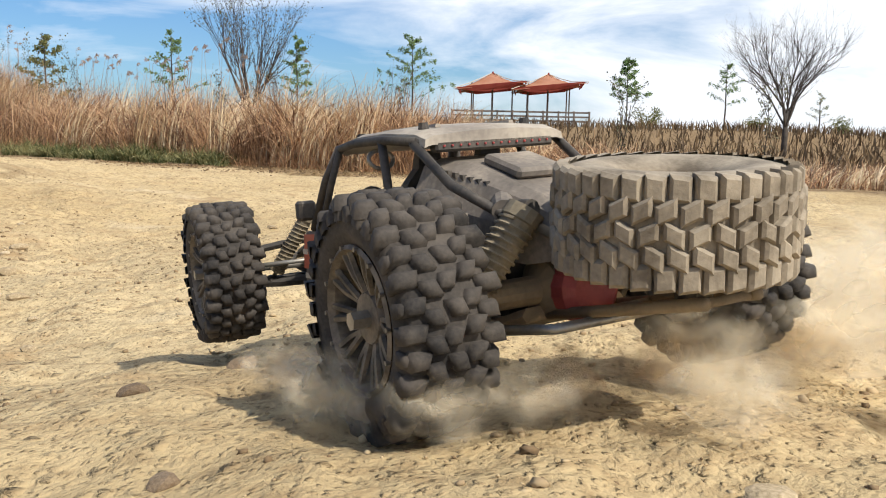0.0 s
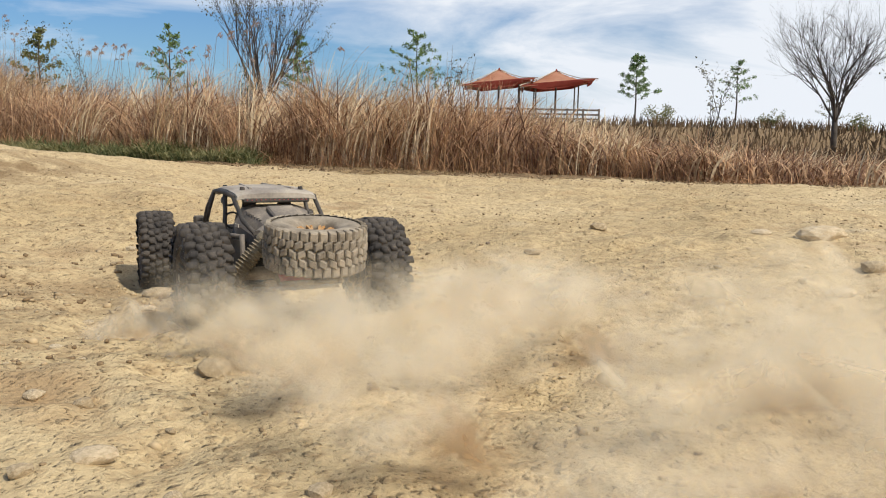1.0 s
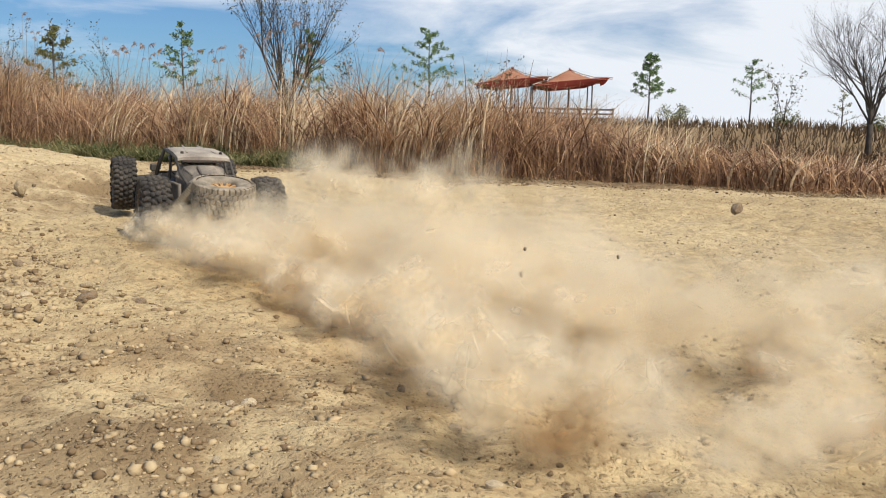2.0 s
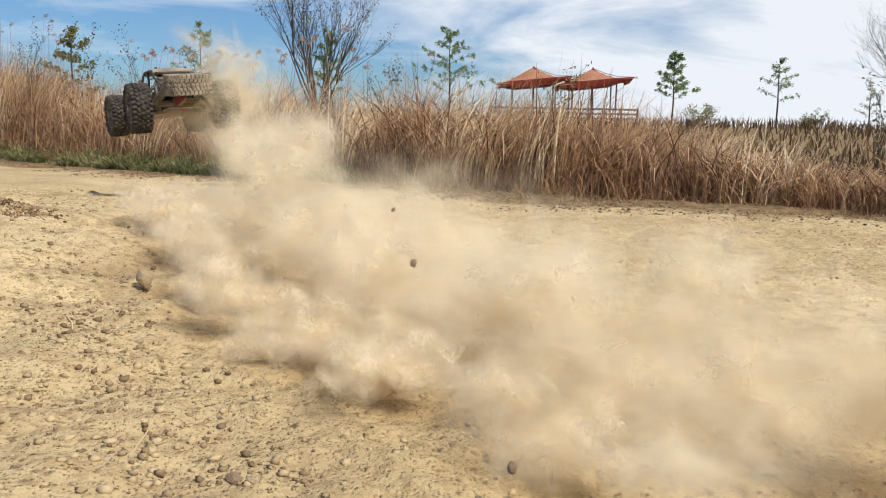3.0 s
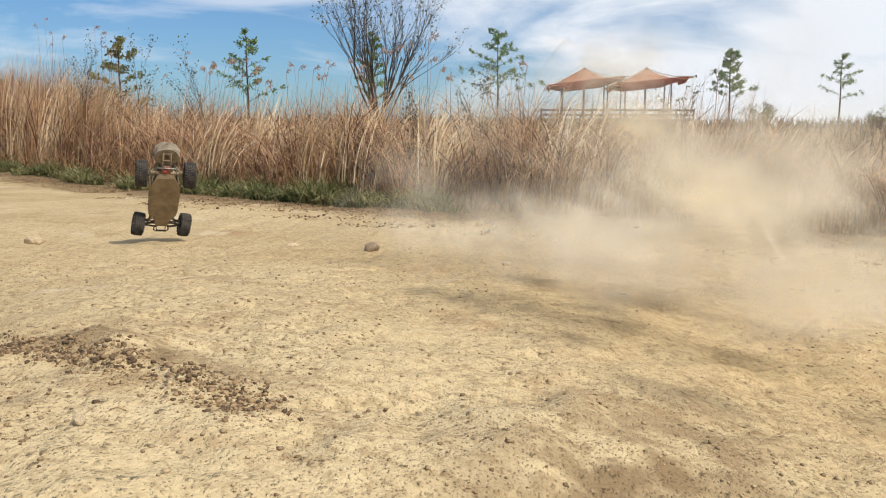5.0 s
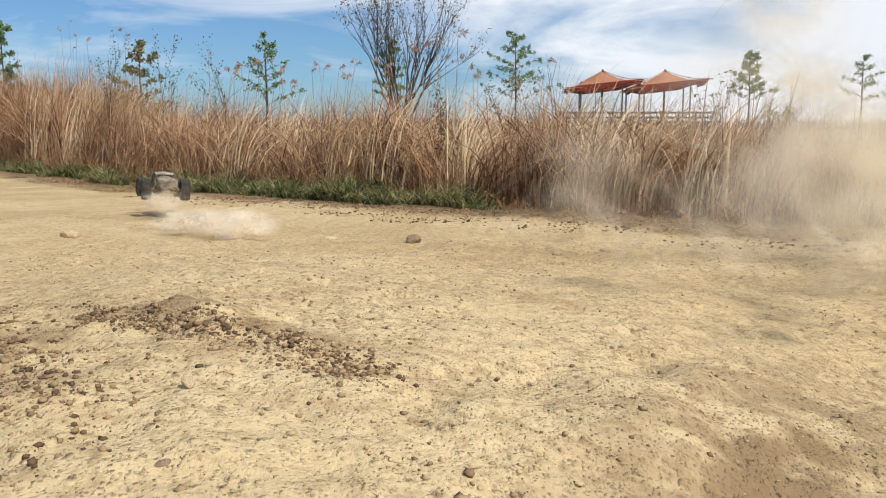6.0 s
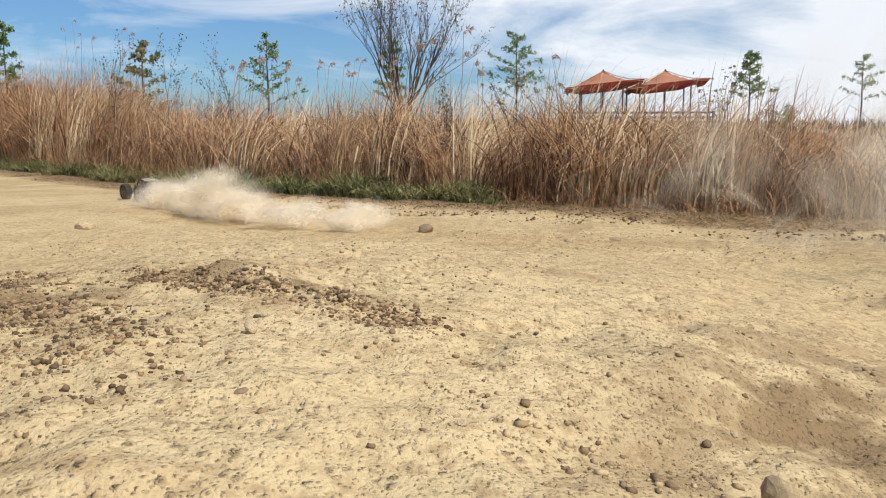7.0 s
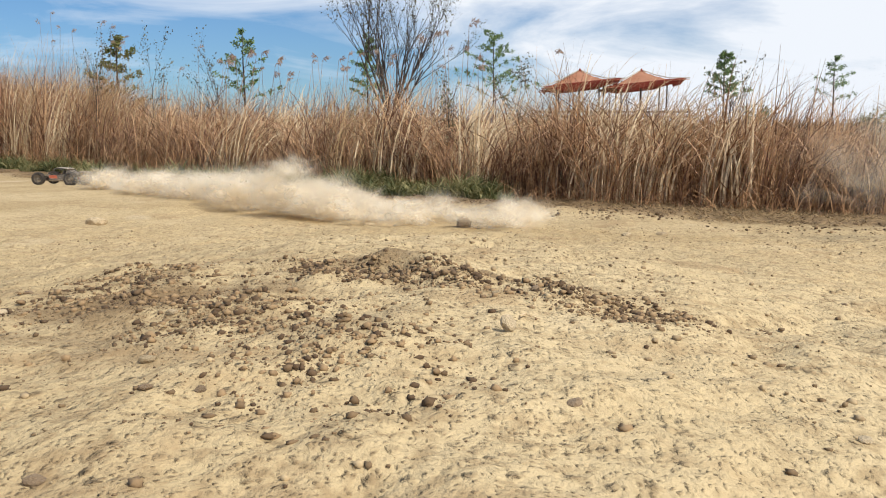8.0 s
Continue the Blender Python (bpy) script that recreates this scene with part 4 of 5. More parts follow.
def tyre_bm(seed, spare=False):
    rnd = random.Random(seed)
    bm = bmesh.new()
    w = W_TYRE / 2
    prof = [(-w * 0.72, 0.047), (-w * 0.88, 0.051), (-w * 1.0, 0.060), (-w * 0.98, 0.069), (-w * 0.84, 0.0755), (-w * 0.45, 0.0782), (0, 0.0788),
            (w * 0.45, 0.0782), (w * 0.84, 0.0755), (w * 0.98, 0.069), (w * 1.0, 0.060), (w * 0.88, 0.051), (w * 0.72, 0.047)]
    if spare:   # a smaller rim opening, its sidewall drawn further in
        half = [(w * 0.45, 0.0782), (w * 0.88, 0.0765), (w * 1.06, 0.071), (w * 1.12, 0.063), (w * 1.10, 0.052), (w * 1.00, 0.042), (w * 0.84, 0.034), (w * 0.60, 0.034)]
        prof = [(-x, r) for x, r in half[::-1]] + [(0, 0.0788)] + half
    lathe_x(bm, prof, 44)
    tread = bmesh.new()

    def lug(x, ang, sx, sy, r0, r1, skew, tip=0.78):
        """One tread block, wider at its foot."""
        c, s = math.cos(ang), math.sin(ang)
        pts = []
        for r, k in ((r0, 1.0), (r0 + 0.72 * (r1 - r0), 0.5 + 0.5 * tip), (r1, tip * 0.72)):
            for a, b in ((-1, -1), (1, -1), (1, 1), (-1, 1)):
                lx = x + a * sx * k / 2 + b * skew * k
                ly = b * sy * k / 2
                pts.append(tread.verts.new((lx, c * r - s * ly, s * r + c * ly)))
        for o in (0, 4):
            for i in range(4):
                tread.faces.new((pts[o + i], pts[o + (i + 1) % 4], pts[o + 4 + (i + 1) % 4], pts[o + 4 + i]))
        tread.faces.new(pts[8:12])

    if spare:
        n = 34
        for k in range(n):
            a = 2 * math.pi * k / n
            for side in (-1, 1):
                o = a + (math.pi / n if side > 0 else 0)
                lug(side * w * 0.86, o, 0.0172, 0.0134, 0.0720, 0.0822 + rnd.uniform(-0.0008, 0.0006), side * 0.001, 0.92)
                lug(side * w * 0.44, o + math.pi / n * rnd.uniform(0.8, 1.1), 0.0132, 0.0132, 0.0765, 0.0838 + rnd.uniform(-0.0008, 0.0006), -side * 0.0034, 0.92)
            lug(0, a + math.pi / n * 0.4, 0.0122, 0.0128, 0.0770, 0.0840 + rnd.uniform(-0.0006, 0.0006), 0.003 * (-1) ** k, 0.92)
        return bm, tread
    n = 30
    for k in range(n):
        a = 2 * math.pi * k / n
        for side in (-1, 1):
            o = a + (math.pi / n if side > 0 else 0)
            far = 0.84 if k % 2 else 0.76
            lug(side * w * far, o, 0.0140 + 0.003 * (k % 2), 0.0112, 0.0725, 0.0828 + rnd.uniform(-0.001, 0.0008), side * 0.0012, 0.82)
            lug(side * w * 0.98, o + math.pi / n * 0.1, 0.006, 0.0095, 0.066, 0.0765, 0, 0.75)
            lug(side * w * 0.42, o + math.pi / n * 0.95, 0.0118, 0.0112, 0.0765, 0.0846 + rnd.uniform(-0.001, 0.0008), -side * 0.0022, 0.80)
        lug(w * 0.06 * (-1) ** k, a + math.pi / n * 0.5, 0.0116, 0.0112, 0.0770, 0.0850 + rnd.uniform(-0.001, 0.0006), 0.002 * (-1) ** k, 0.80)
    return bm, tread


def rim_bm():
    bm = bmesh.new()
    w = W_TYRE / 2
    lathe_x(bm, [(-w * 0.9, 0.0505), (-w * 0.95, 0.0475), (-w * 0.8, 0.045), (-w * 0.3, 0.043), (w * 0.3, 0.043), (w * 0.8, 0.045), (w * 0.95, 0.0475), (w * 0.9, 0.0505)], 36)
    return bm


def dress_rim(rim, material):
    """Hub, twin spokes and beadlock bolts on both faces of a rim."""
    w = W_TYRE / 2
    x = w * 0.55
    shapes = []
    for name in ("hub", "spoke", "bolt"):
        bm = bmesh.new()
        if name == "hub":
            lathe_x(bm, [(x, 0.0), (x + 0.004, 0.006), (x + 0.004, 0.017), (x, 0.019), (x - 0.006, 0.019)], 20)
        elif name == "spoke":
            for d in (-0.10, 0.10):
                tube(bm, [(x, 0.015, 0), (x + 0.005, 0.031 * math.cos(d), 0.031 * math.sin(d)), (x + 0.008, 0.046 * math.cos(d), 0.046 * math.sin(d))], 0.0026, 5)
        else:
            tube(bm, [(w * 0.90, 0.0488, 0), (w * 0.90 + 0.003, 0.0488, 0)], 0.0017, 6)
        me = bpy.data.meshes.new(name)
        bm.to_mesh(me)
        bm.free()
        me.materials.append(M_STEEL if name == "bolt" else material)
        shapes.append((name, me))
    for turn in (0, 180):
        flip = Matrix.Rotation(radians(turn), 4, "Z")
        for (name, me), n in zip(shapes, (1, 10, 14)):
            for k in range(n):
                ob = new(name, me)
                ob.parent = rim
                ob.matrix_local = flip @ Matrix.Rotation(2 * math.pi * k / n, 4, "X")


def wheel_of(parent, at, seed, name="wheel"):
    wh = part(name, rim_bm(), M_RIM, parent, "dark dusty beadlock rim", smooth=False)
    dress_rim(wh, M_RIM)
    casing, tread = tyre_bm(seed)
    part("tyre", casing, M_TYRE, wh, "black rubber tyre with a dusty sidewall", smooth=True)
    part("tread", tread, M_TYRE, wh, "chunky black rubber tread blocks", smooth=True)["kind"] = "stuff"
    for s in (-1, 1):
        bm = bmesh.new()
        tube(bm, [(s * 0.020, 0, 0), (s * 0.034, 0, 0)], 0.0065, 6)
        part("hub_nut", bm, M_STEEL, wh)
    wh.location = at
    return wh


def shock(parent, a, b, r=0.011, label="dust-caked coil-over damper"):
    """A damper with its spring, reservoir cap and rod ends."""
    a, b = Vector(a), Vector(b)
    d = (b - a).normalized()
    L = (b - a).length
    bm = bmesh.new()
    tube(bm, [a, a + d * L * 0.10, a + d * L * 0.11, a + d * L * 0.84], [r * 1.05, r * 1.05, r * 0.92, r * 0.92], 14)
    tube(bm, [a + d * L * 0.55, b], r * 0.28, 8)
    tube(bm, [b - d * L * 0.16, b - d * L * 0.12], r * 1.05, 12)
    body = part("damper", bm, M_SHOCK, parent, label)
    bm = bmesh.new()
    o = d.orthogonal().normalized()
    q = d.cross(o)
    turns, seg = 13, 10
    pts = [a + d * L * (0.12 + 0.74 * i / (turns * seg)) + (o * math.cos(6.283 * i / seg) + q * math.sin(6.283 * i / seg)) * r * 0.98 for i in range(turns * seg + 1)]
    tube(bm, pts, r * 0.11, 5)
    part("spring", bm, M_SHOCK, body)
    for p in (a, b):
        bm = bmesh.new()
        tube(bm, [p - Vector((0, 0.006, 0)), p + Vector((0, 0.006, 0))], r * 0.55, 10)
        part("rod_end", bm, M_BLACK, body)


def bar(name, parent, pts, r, material, seg=8, label=""):
    bm = bmesh.new()
    tube(bm, pts, r, seg)
    return part(name, bm, material, parent, label, smooth=True)


def plate(bm, poly, thick):
    """A flat polygon given thickness along z, downwards."""
    top = [bm.verts.new(p) for p in poly]
    low = [bm.verts.new((p[0], p[1], p[2] - thick)) for p in poly]
    n = len(poly)
    bm.faces.new(top)
    bm.faces.new(low[::-1])
    for k in range(n):
        bm.faces.new((top[k], low[k], low[(k + 1) % n], top[(k + 1) % n]))


def make_buggy():
    car = tagged(new("rc_buggy"), "dusty grey radio-controlled rock buggy with big lugged tyres and a spare", "rc car")
    # belly
    bm = bmesh.new()
    sec = [(-0.215, 0.048), (-0.19, 0.060), (-0.12, 0.092), (-0.06, 0.102), (0.07, 0.096), (0.118, 0.088), (0.13, 0.066), (0.185, 0.040), (0.215, 0.036)]
    rings = []
    for y, hw in sec:
        lift = 0.010 if y < -0.2 or y > 0.2 else 0.0
        z = -0.034 + lift
        rings.append([(-hw, y, z), (-hw - 0.004, y, z + 0.006), (-hw, y, z + 0.012), (hw, y, z + 0.012), (hw + 0.004, y, z + 0.006), (hw, y, z)])
    loft(bm, rings)
    part("skid_plate", bm, M_BELLY, car, "tan dust-coated flat belly plate")
    # lower tub
    bm = bmesh.new()
    rings = []
    for y, w0, w1, z1 in ((-0.19, 0.045, 0.040, 0.035), (-0.12, 0.070, 0.066, 0.055), (-0.06, 0.085, 0.078, 0.045), (0.06, 0.085, 0.078, 0.040), (0.118, 0.084, 0.078, 0.040), (0.128, 0.060, 0.054, 0.046), (0.19, 0.036, 0.032, 0.030)):
        rings.append([(-w0, y, -0.023), (-w0 - 0.004, y, 0.0), (-w1, y, z1), (-w1 + 0.012, y, z1 + 0.004), (w1 - 0.012, y, z1 + 0.004), (w1, y, z1), (w0 + 0.004, y, 0.0), (w0, y, -0.023)])
    loft(bm, rings)
    part("tub", bm, M_BLACK, car, "black plastic lower chassis tub")
    # door panels with their print
    for s in (-1, 1):
        bm = bmesh.new()
        a = [(s * 0.0895, -0.085, -0.015), (s * 0.0905, 0.116, -0.016), (s * 0.0850, 0.116, 0.044), (s * 0.086, 0.03, 0.046), (s * 0.086, -0.05, 0.050), (s * 0.083, -0.085, 0.058)]
        o = [bm.verts.new(p) for p in a]
        i = [bm.verts.new((p[0] - s * 0.004, p[1], p[2])) for p in a]
        bm.faces.new(o if s > 0 else o[::-1])
        bm.faces.new(i[::-1] if s > 0 else i)
        for k in range(6):
            bm.faces.new((o[k], o[(k + 1) % 6], i[(k + 1) % 6], i[k]))
        door = part("door_panel", bm, M_BODY, car, "grey shell panel with faded red print")
        bm = bmesh.new()
        q = [(s * 0.0925, 0.0, 0.003), (s * 0.0930, 0.112, 0.003), (s * 0.0890, 0.113, 0.041), (s * 0.0900, 0.015, 0.044)]
        vs = [bm.verts.new(p) for p in q]
        bm.faces.new(vs if s > 0 else vs[::-1])
        part("print", bm, M_GRAPHIC, door, "faded orange-red printed block")
        for k, (y0, y1, z0) in enumerate(((0.100, 0.111, 0.022), (-0.05, -0.025, 0.018), (0.05, 0.11, -0.005), (-0.06, 0.0, -0.007))):
            bm = bmesh.new()
            block(bm, (s * 0.0925, (y0 + y1) / 2, z0), (0.0012, y1 - y0, 0.006))
            part("print", bm, M_PALE, door, "small pale unreadable lettering bar")
    # bonnet
    bm = bmesh.new()
    rings = []
    for y, w, z0, z1 in ((0.075, 0.070, 0.030, 0.058), (0.12, 0.060, 0.025, 0.058), (0.17, 0.046, 0.018, 0.046), (0.215, 0.036, 0.010, 0.030), (0.232, 0.028, 0.010, 0.020)):
        rings.append([(-w, y, z0), (-w * 0.97, y, z1 - 0.008), (-w * 0.6, y, z1), (w * 0.6, y, z1), (w * 0.97, y, z1 - 0.008), (w, y, z0)])
    loft(bm, rings)
    part("bonnet", bm, M_BODY, car, smooth=True)
    # engine cover behind the cab
    bm = bmesh.new()
    rings = []
    for y, w, z0, z1 in ((-0.100, 0.070, 0.045, 0.112), (-0.135, 0.067, 0.040, 0.106), (-0.17, 0.058, 0.030, 0.094), (-0.215, 0.044, 0.022, 0.076), (-0.235, 0.036, 0.025, 0.064)):
        rings.append([(-w, y, z0), (-w * 1.03, y, (z0 + z1) / 2), (-w * 0.82, y, z1 - 0.006), (-w * 0.55, y, z1), (w * 0.55, y, z1), (w * 0.82, y, z1 - 0.006), (w * 1.03, y, (z0 + z1) / 2), (w, y, z0)])
    loft(bm, rings)
    cover = part("engine_cover", bm, M_BODY, car, "dusty grey moulded rear body cover", smooth=False)
    for s in (-1, 1):
        bm = bmesh.new()
        for k in range(6):
            for j in range(4 - k // 2):
                block(bm, (s * (0.056 - 0.0022 * k), -0.135 - 0.0075 * k, 0.0975 - 0.0022 * k - 0.0075 * j), (0.004, 0.0048, 0.0048))
        part("vent_mesh", bm, M_BLACK, cover, "dark perforated triangular vent")
        bm = bmesh.new()
        block(bm, (s * 0.0735, -0.125, 0.076), (0.0015, 0.024, 0.006))
        part("print", bm, M_PALE, cover, "small pale unreadable lettering bar")
        bm = bmesh.new()
        tube(bm, [(s * 0.04, -0.185, 0.072), (s * 0.062, -0.215, 0.066)], 0.009, 12)
        part("exhaust_can", bm, M_BODY, cover)
    bm = bmesh.new()
    block(bm, (0, -0.165, 0.100), (0.05, 0.05, 0.010), Matrix.Rotation(0.32, 4, "X"), 0.003)
    part("scoop", bm, M_BODY, cover)
    # roof
    bm = bmesh.new()
    rings = []
    for y, w, z in ((0.048, 0.060, 0.1335), (0.040, 0.070, 0.1375), (0.0, 0.0735, 0.1425), (-0.06, 0.0745, 0.1420), (-0.115, 0.075, 0.1365), (-0.130, 0.074, 0.1310)):
        rings.append([(-w, y, z - 0.010), (-w * 0.98, y, z - 0.003), (-w * 0.86, y, z), (-w * 0.3, y, z + 0.003), (w * 0.3, y, z + 0.003), (w * 0.86, y, z), (w * 0.98, y, z - 0.003), (w, y, z - 0.010), (w * 0.9, y, z - 0.008), (-w * 0.9, y, z - 0.008)])
    loft(bm, rings)
    roof = part("roof", bm, M_ROOF, car, "pale dust-covered roof panel", smooth=False)
    for x, y in ((-0.055, -0.10), (0.055, -0.10), (-0.055, 0.02), (0.055, 0.02)):
        bm = bmesh.new()
        tube(bm, [(x, y, 0.1385), (x, y, 0.1445)], [0.005, 0.004], 10)
        part("roof_clip", bm, M_BLACK, roof)
    for s in (-1, 1):
        bm = bmesh.new()
        loft(bm, [[(s * 0.022 - 0.003, 0.03, 0.1445), (s * 0.022 + 0.003, 0.03, 0.1445), (s * 0.022 + 0.002, 0.03, 0.1475), (s * 0.022 - 0.002, 0.03, 0.1475)],
                  [(s * 0.040 - 0.003, -0.10, 0.1400), (s * 0.040 + 0.003, -0.10, 0.1400), (s * 0.040 + 0.002, -0.10, 0.1430), (s * 0.040 - 0.002, -0.10, 0.1430)]])
        part("roof_rib", bm, M_ROOF, roof)
    # light bar under the roof's rear edge
    bm = bmesh.new()
    block(bm, (0, -0.124, 0.1215), (0.125, 0.012, 0.010), bevel=0.002)
    lb = part("light_bar", bm, M_BLACK, car, "dark rear light bar with red lenses")
    for k in range(14):
        bm = bmesh.new()
        block(bm, (-0.055 + 0.11 * k / 13, -0.1305, 0.1215), (0.002, 0.002, 0.002), bevel=0.0004)
        part("lens", bm, M_RED, lb)
    # cage
    t = 0.0042
    for s in (-1, 1):
        bar("a_pillar", car, [(s * 0.083, 0.098, 0.046), (s * 0.079, 0.066, 0.098), (s * 0.070, 0.044, 0.132)], t, M_BLACK)
        bar("a_pillar", car, [(s * 0.085, 0.072, 0.046), (s * 0.079, 0.052, 0.094), (s * 0.071, 0.038, 0.132)], t * 0.9, M_BLACK)
        bar("roof_rail", car, [(s * 0.070, 0.046, 0.131), (s * 0.0755, 0.0, 0.134), (s * 0.0765, -0.06, 0.133), (s * 0.076, -0.118, 0.127)], t, M_BLACK)
        bar("b_pillar", car, [(s * 0.076, -0.060, 0.131), (s * 0.080, -0.072, 0.090), (s * 0.087, -0.085, 0.048)], t, M_BLACK)
        bar("rear_stay", car, [(s * 0.076, -0.115, 0.126), (s * 0.074, -0.165, 0.088), (s * 0.060, -0.225, 0.058)], t, M_BLACK)
        bar("side_tube", car, [(s * 0.088, -0.080, 0.055), (s * 0.086, -0.14, 0.060), (s * 0.083, -0.19, 0.062)], t, M_BODY)
        bar("side_upright", car, [(s * 0.083, -0.19, 0.066), (s * 0.082, -0.192, 0.0), (s * 0.075, -0.188, -0.022)], t * 1.1, M_BODY)
        bar("side_tube", car, [(s * 0.090, -0.085, -0.010), (s * 0.082, -0.188, -0.016)], t, M_BODY)
        bm = bmesh.new()
        loft(bm, [[(s * 0.078, -0.09, -0.006), (s * 0.078, -0.09, 0.050), (s * 0.074, -0.09, 0.050), (s * 0.074, -0.09, -0.006)],
                  [(s * 0.076, -0.182, -0.008), (s * 0.076, -0.182, 0.052), (s * 0.072, -0.182, 0.052), (s * 0.072, -0.182, -0.008)]])
        part("side_panel", bm, M_BLACK, car)
        # lamp pods at the foot of the pillars
        bm = bmesh.new()
        block(bm, (s * 0.088, 0.104, 0.068), (0.020, 0.016, 0.022), bevel=0.003)
        pod = part("lamp_pod", bm, M_BLACK, car)
        bm = bmesh.new()
        tube(bm, [(s * 0.088, 0.112, 0.068), (s * 0.088, 0.1145, 0.068)], [0.0085, 0.007], 12)
        part("lens", bm, M_GLASS, pod)
        # seats
        bm = bmesh.new()
        rings = []
        for z, y, w, dth in ((0.040, -0.018, 0.024, 0.040), (0.060, -0.050, 0.026, 0.018), (0.090, -0.062, 0.024, 0.016), (0.104, -0.066, 0.013, 0.014), (0.120, -0.068, 0.011, 0.010)):
            rings.append([(s * 0.034 - w, y - dth / 2, z), (s * 0.034 + w, y - dth / 2, z), (s * 0.034 + w * 0.9, y + dth / 2, z), (s * 0.034 - w * 0.9, y + dth / 2, z)])
        loft(bm, rings)
        part("seat", bm, M_BLACK, car, "black moulded seat")
    bar("roof_cross", car, [(-0.070, 0.046, 0.131), (0.070, 0.046, 0.131)], t, M_BLACK)
    bar("roof_cross", car, [(-0.076, -0.118, 0.126), (0.076, -0.118, 0.126)], t, M_BLACK)
    bar("dash_bar", car, [(-0.083, 0.085, 0.056), (0.083, 0.085, 0.056)], t, M_BLACK)
    ring = [(-0.034 + 0.016 * math.cos(6.283 * k / 20), 0.045 + 0.004 * math.sin(6.283 * k / 20), 0.072 + 0.016 * math.sin(6.283 * k / 20)) for k in range(21)]
    bar("steering_wheel", car, ring, 0.002, M_BLACK, 6)
    ring = [(-0.062 + 0.013 * math.cos(6.283 * k / 20), -0.030 + 0.003 * math.sin(6.283 * k / 20), 0.116 + 0.009 * math.sin(6.283 * k / 20)) for k in range(21)]
    bar("grab_ring", car, ring, 0.0022, M_STEEL, 6)
    # front suspension, both sides
    for s in (-1, 1):
        hub = (s * (HALF_T - 0.030), HALF_B, 0.0)
        bm = bmesh.new()
        tube(bm, [(s * 0.036, 0.175, -0.020), (s * 0.09, 0.196, -0.020), (s * 0.126, HALF_B, -0.018)], [0.006, 0.0065, 0.006], 8)
        tube(bm, [(s * 0.036, 0.222, -0.020), (s * 0.09, 0.213, -0.020), (s * 0.126, HALF_B, -0.018)], [0.006, 0.0065, 0.006], 8)
        part("lower_arm", bm, M_BLACK, car)
        bm = bmesh.new()
        tube(bm, [(s * 0.040, 0.185, 0.030), (s * 0.085, 0.200, 0.026), (s * 0.124, HALF_B, 0.020)], 0.0042, 8)
        tube(bm, [(s * 0.040, 0.215, 0.028), (s * 0.124, HALF_B, 0.020)], 0.0042, 8)
        part("upper_arm", bm, M_BLACK, car)
        bar("tie_rod", car, [(s * 0.020, 0.165, 0.006), (s * 0.122, 0.185, 0.004)], 0.003, M_STEEL, 6)
        bar("drive_shaft", car, [(s * 0.030, HALF_B, -0.004), (s * 0.128, HALF_B, 0.0)], 0.0045, M_STEEL, 8)
        bm = bmesh.new()
        block(bm, (s * 0.126, HALF_B, 0.0), (0.014, 0.026, 0.048), bevel=0.003)
        part("knuckle", bm, M_BLACK, car)
        shock(car, (s * 0.058, 0.168, 0.062), (s * 0.100, 0.200, -0.016), 0.009)
        # rear
        shock(car, (s * 0.048, -0.224, 0.066), (s * 0.112, -0.206, -0.018), 0.0145, "tan dust-caked rear coil-over damper")
        bm = bmesh.new()
        tube(bm, [(s * 0.080, -0.045, -0.024), (s * 0.098, -0.120, -0.022), (s * 0.112, -0.200, -0.014)], [0.006, 0.0075, 0.006], 8)
        part("trailing_arm", bm, M_BELLY, car)
        bar("upper_link", car, [(s * 0.040, -0.085, 0.020), (s * 0.060, -0.195, 0.020)], 0.0035, M_STEEL, 6)
    # rear axle
    bm = bmesh.new()
    tube(bm, [(-0.130, -HALF_B, 0), (-0.035, -HALF_B, 0), (-0.028, -HALF_B, 0), (0.028, -HALF_B, 0), (0.035, -HALF_B, 0), (0.130, -HALF_B, 0)], [0.011, 0.012, 0.024, 0.024, 0.012, 0.011], 14)
    ax = part("rear_axle", bm, M_BELLY, car, "dusty solid rear axle tube")
    bm = bmesh.new()
    tube(bm, [(-0.004, -HALF_B - 0.014, 0.0), (-0.004, -HALF_B - 0.030, 0.0), (-0.004, -HALF_B - 0.036, 0.0)], [0.028, 0.028, 0.020], 20)
    part("diff_cover", bm, M_RED, ax, "red anodised differential cover")
    for s in (-1, 1):
        bm = bmesh.new()
        block(bm, (s * 0.124, -HALF_B, 0), (0.018, 0.032, 0.038), bevel=0.004)
        part("axle_end", bm, M_BLACK, ax)
    # front bumper
    bar("front_bumper", car, [(-0.045, 0.215, -0.015), (-0.050, 0.262, -0.004), (-0.035, 0.280, 0.002), (0.035, 0.280, 0.002), (0.050, 0.262, -0.004), (0.045, 0.215, -0.015)], 0.0045, M_BLACK)
    bar("front_bumper", car, [(-0.032, 0.225, 0.022), (-0.030, 0.276, 0.006), (0.030, 0.276, 0.006), (0.032, 0.225, 0.022)], 0.004, M_BLACK)
    # carrier of the spare: a small ladder frame
    for s in (-1, 1):
        bar("carrier_rail", car, [(s * 0.026, -0.215, -0.020), (s * 0.026, -0.30, -0.006), (s * 0.024, -0.36, 0.004)], 0.0045, M_BELLY)
        bar("carrier_strut", car, [(s * 0.045, -0.225, 0.055), (s * 0.030, -0.300, 0.020)], 0.004, M_BELLY)
    for y, z in ((-0.235, -0.016), (-0.27, -0.011), (-0.31, -0.004), (-0.355, 0.003)):
        bar("carrier_rung", car, [(-0.026, y, z), (0.026, y, z)], 0.0035, M_BELLY)
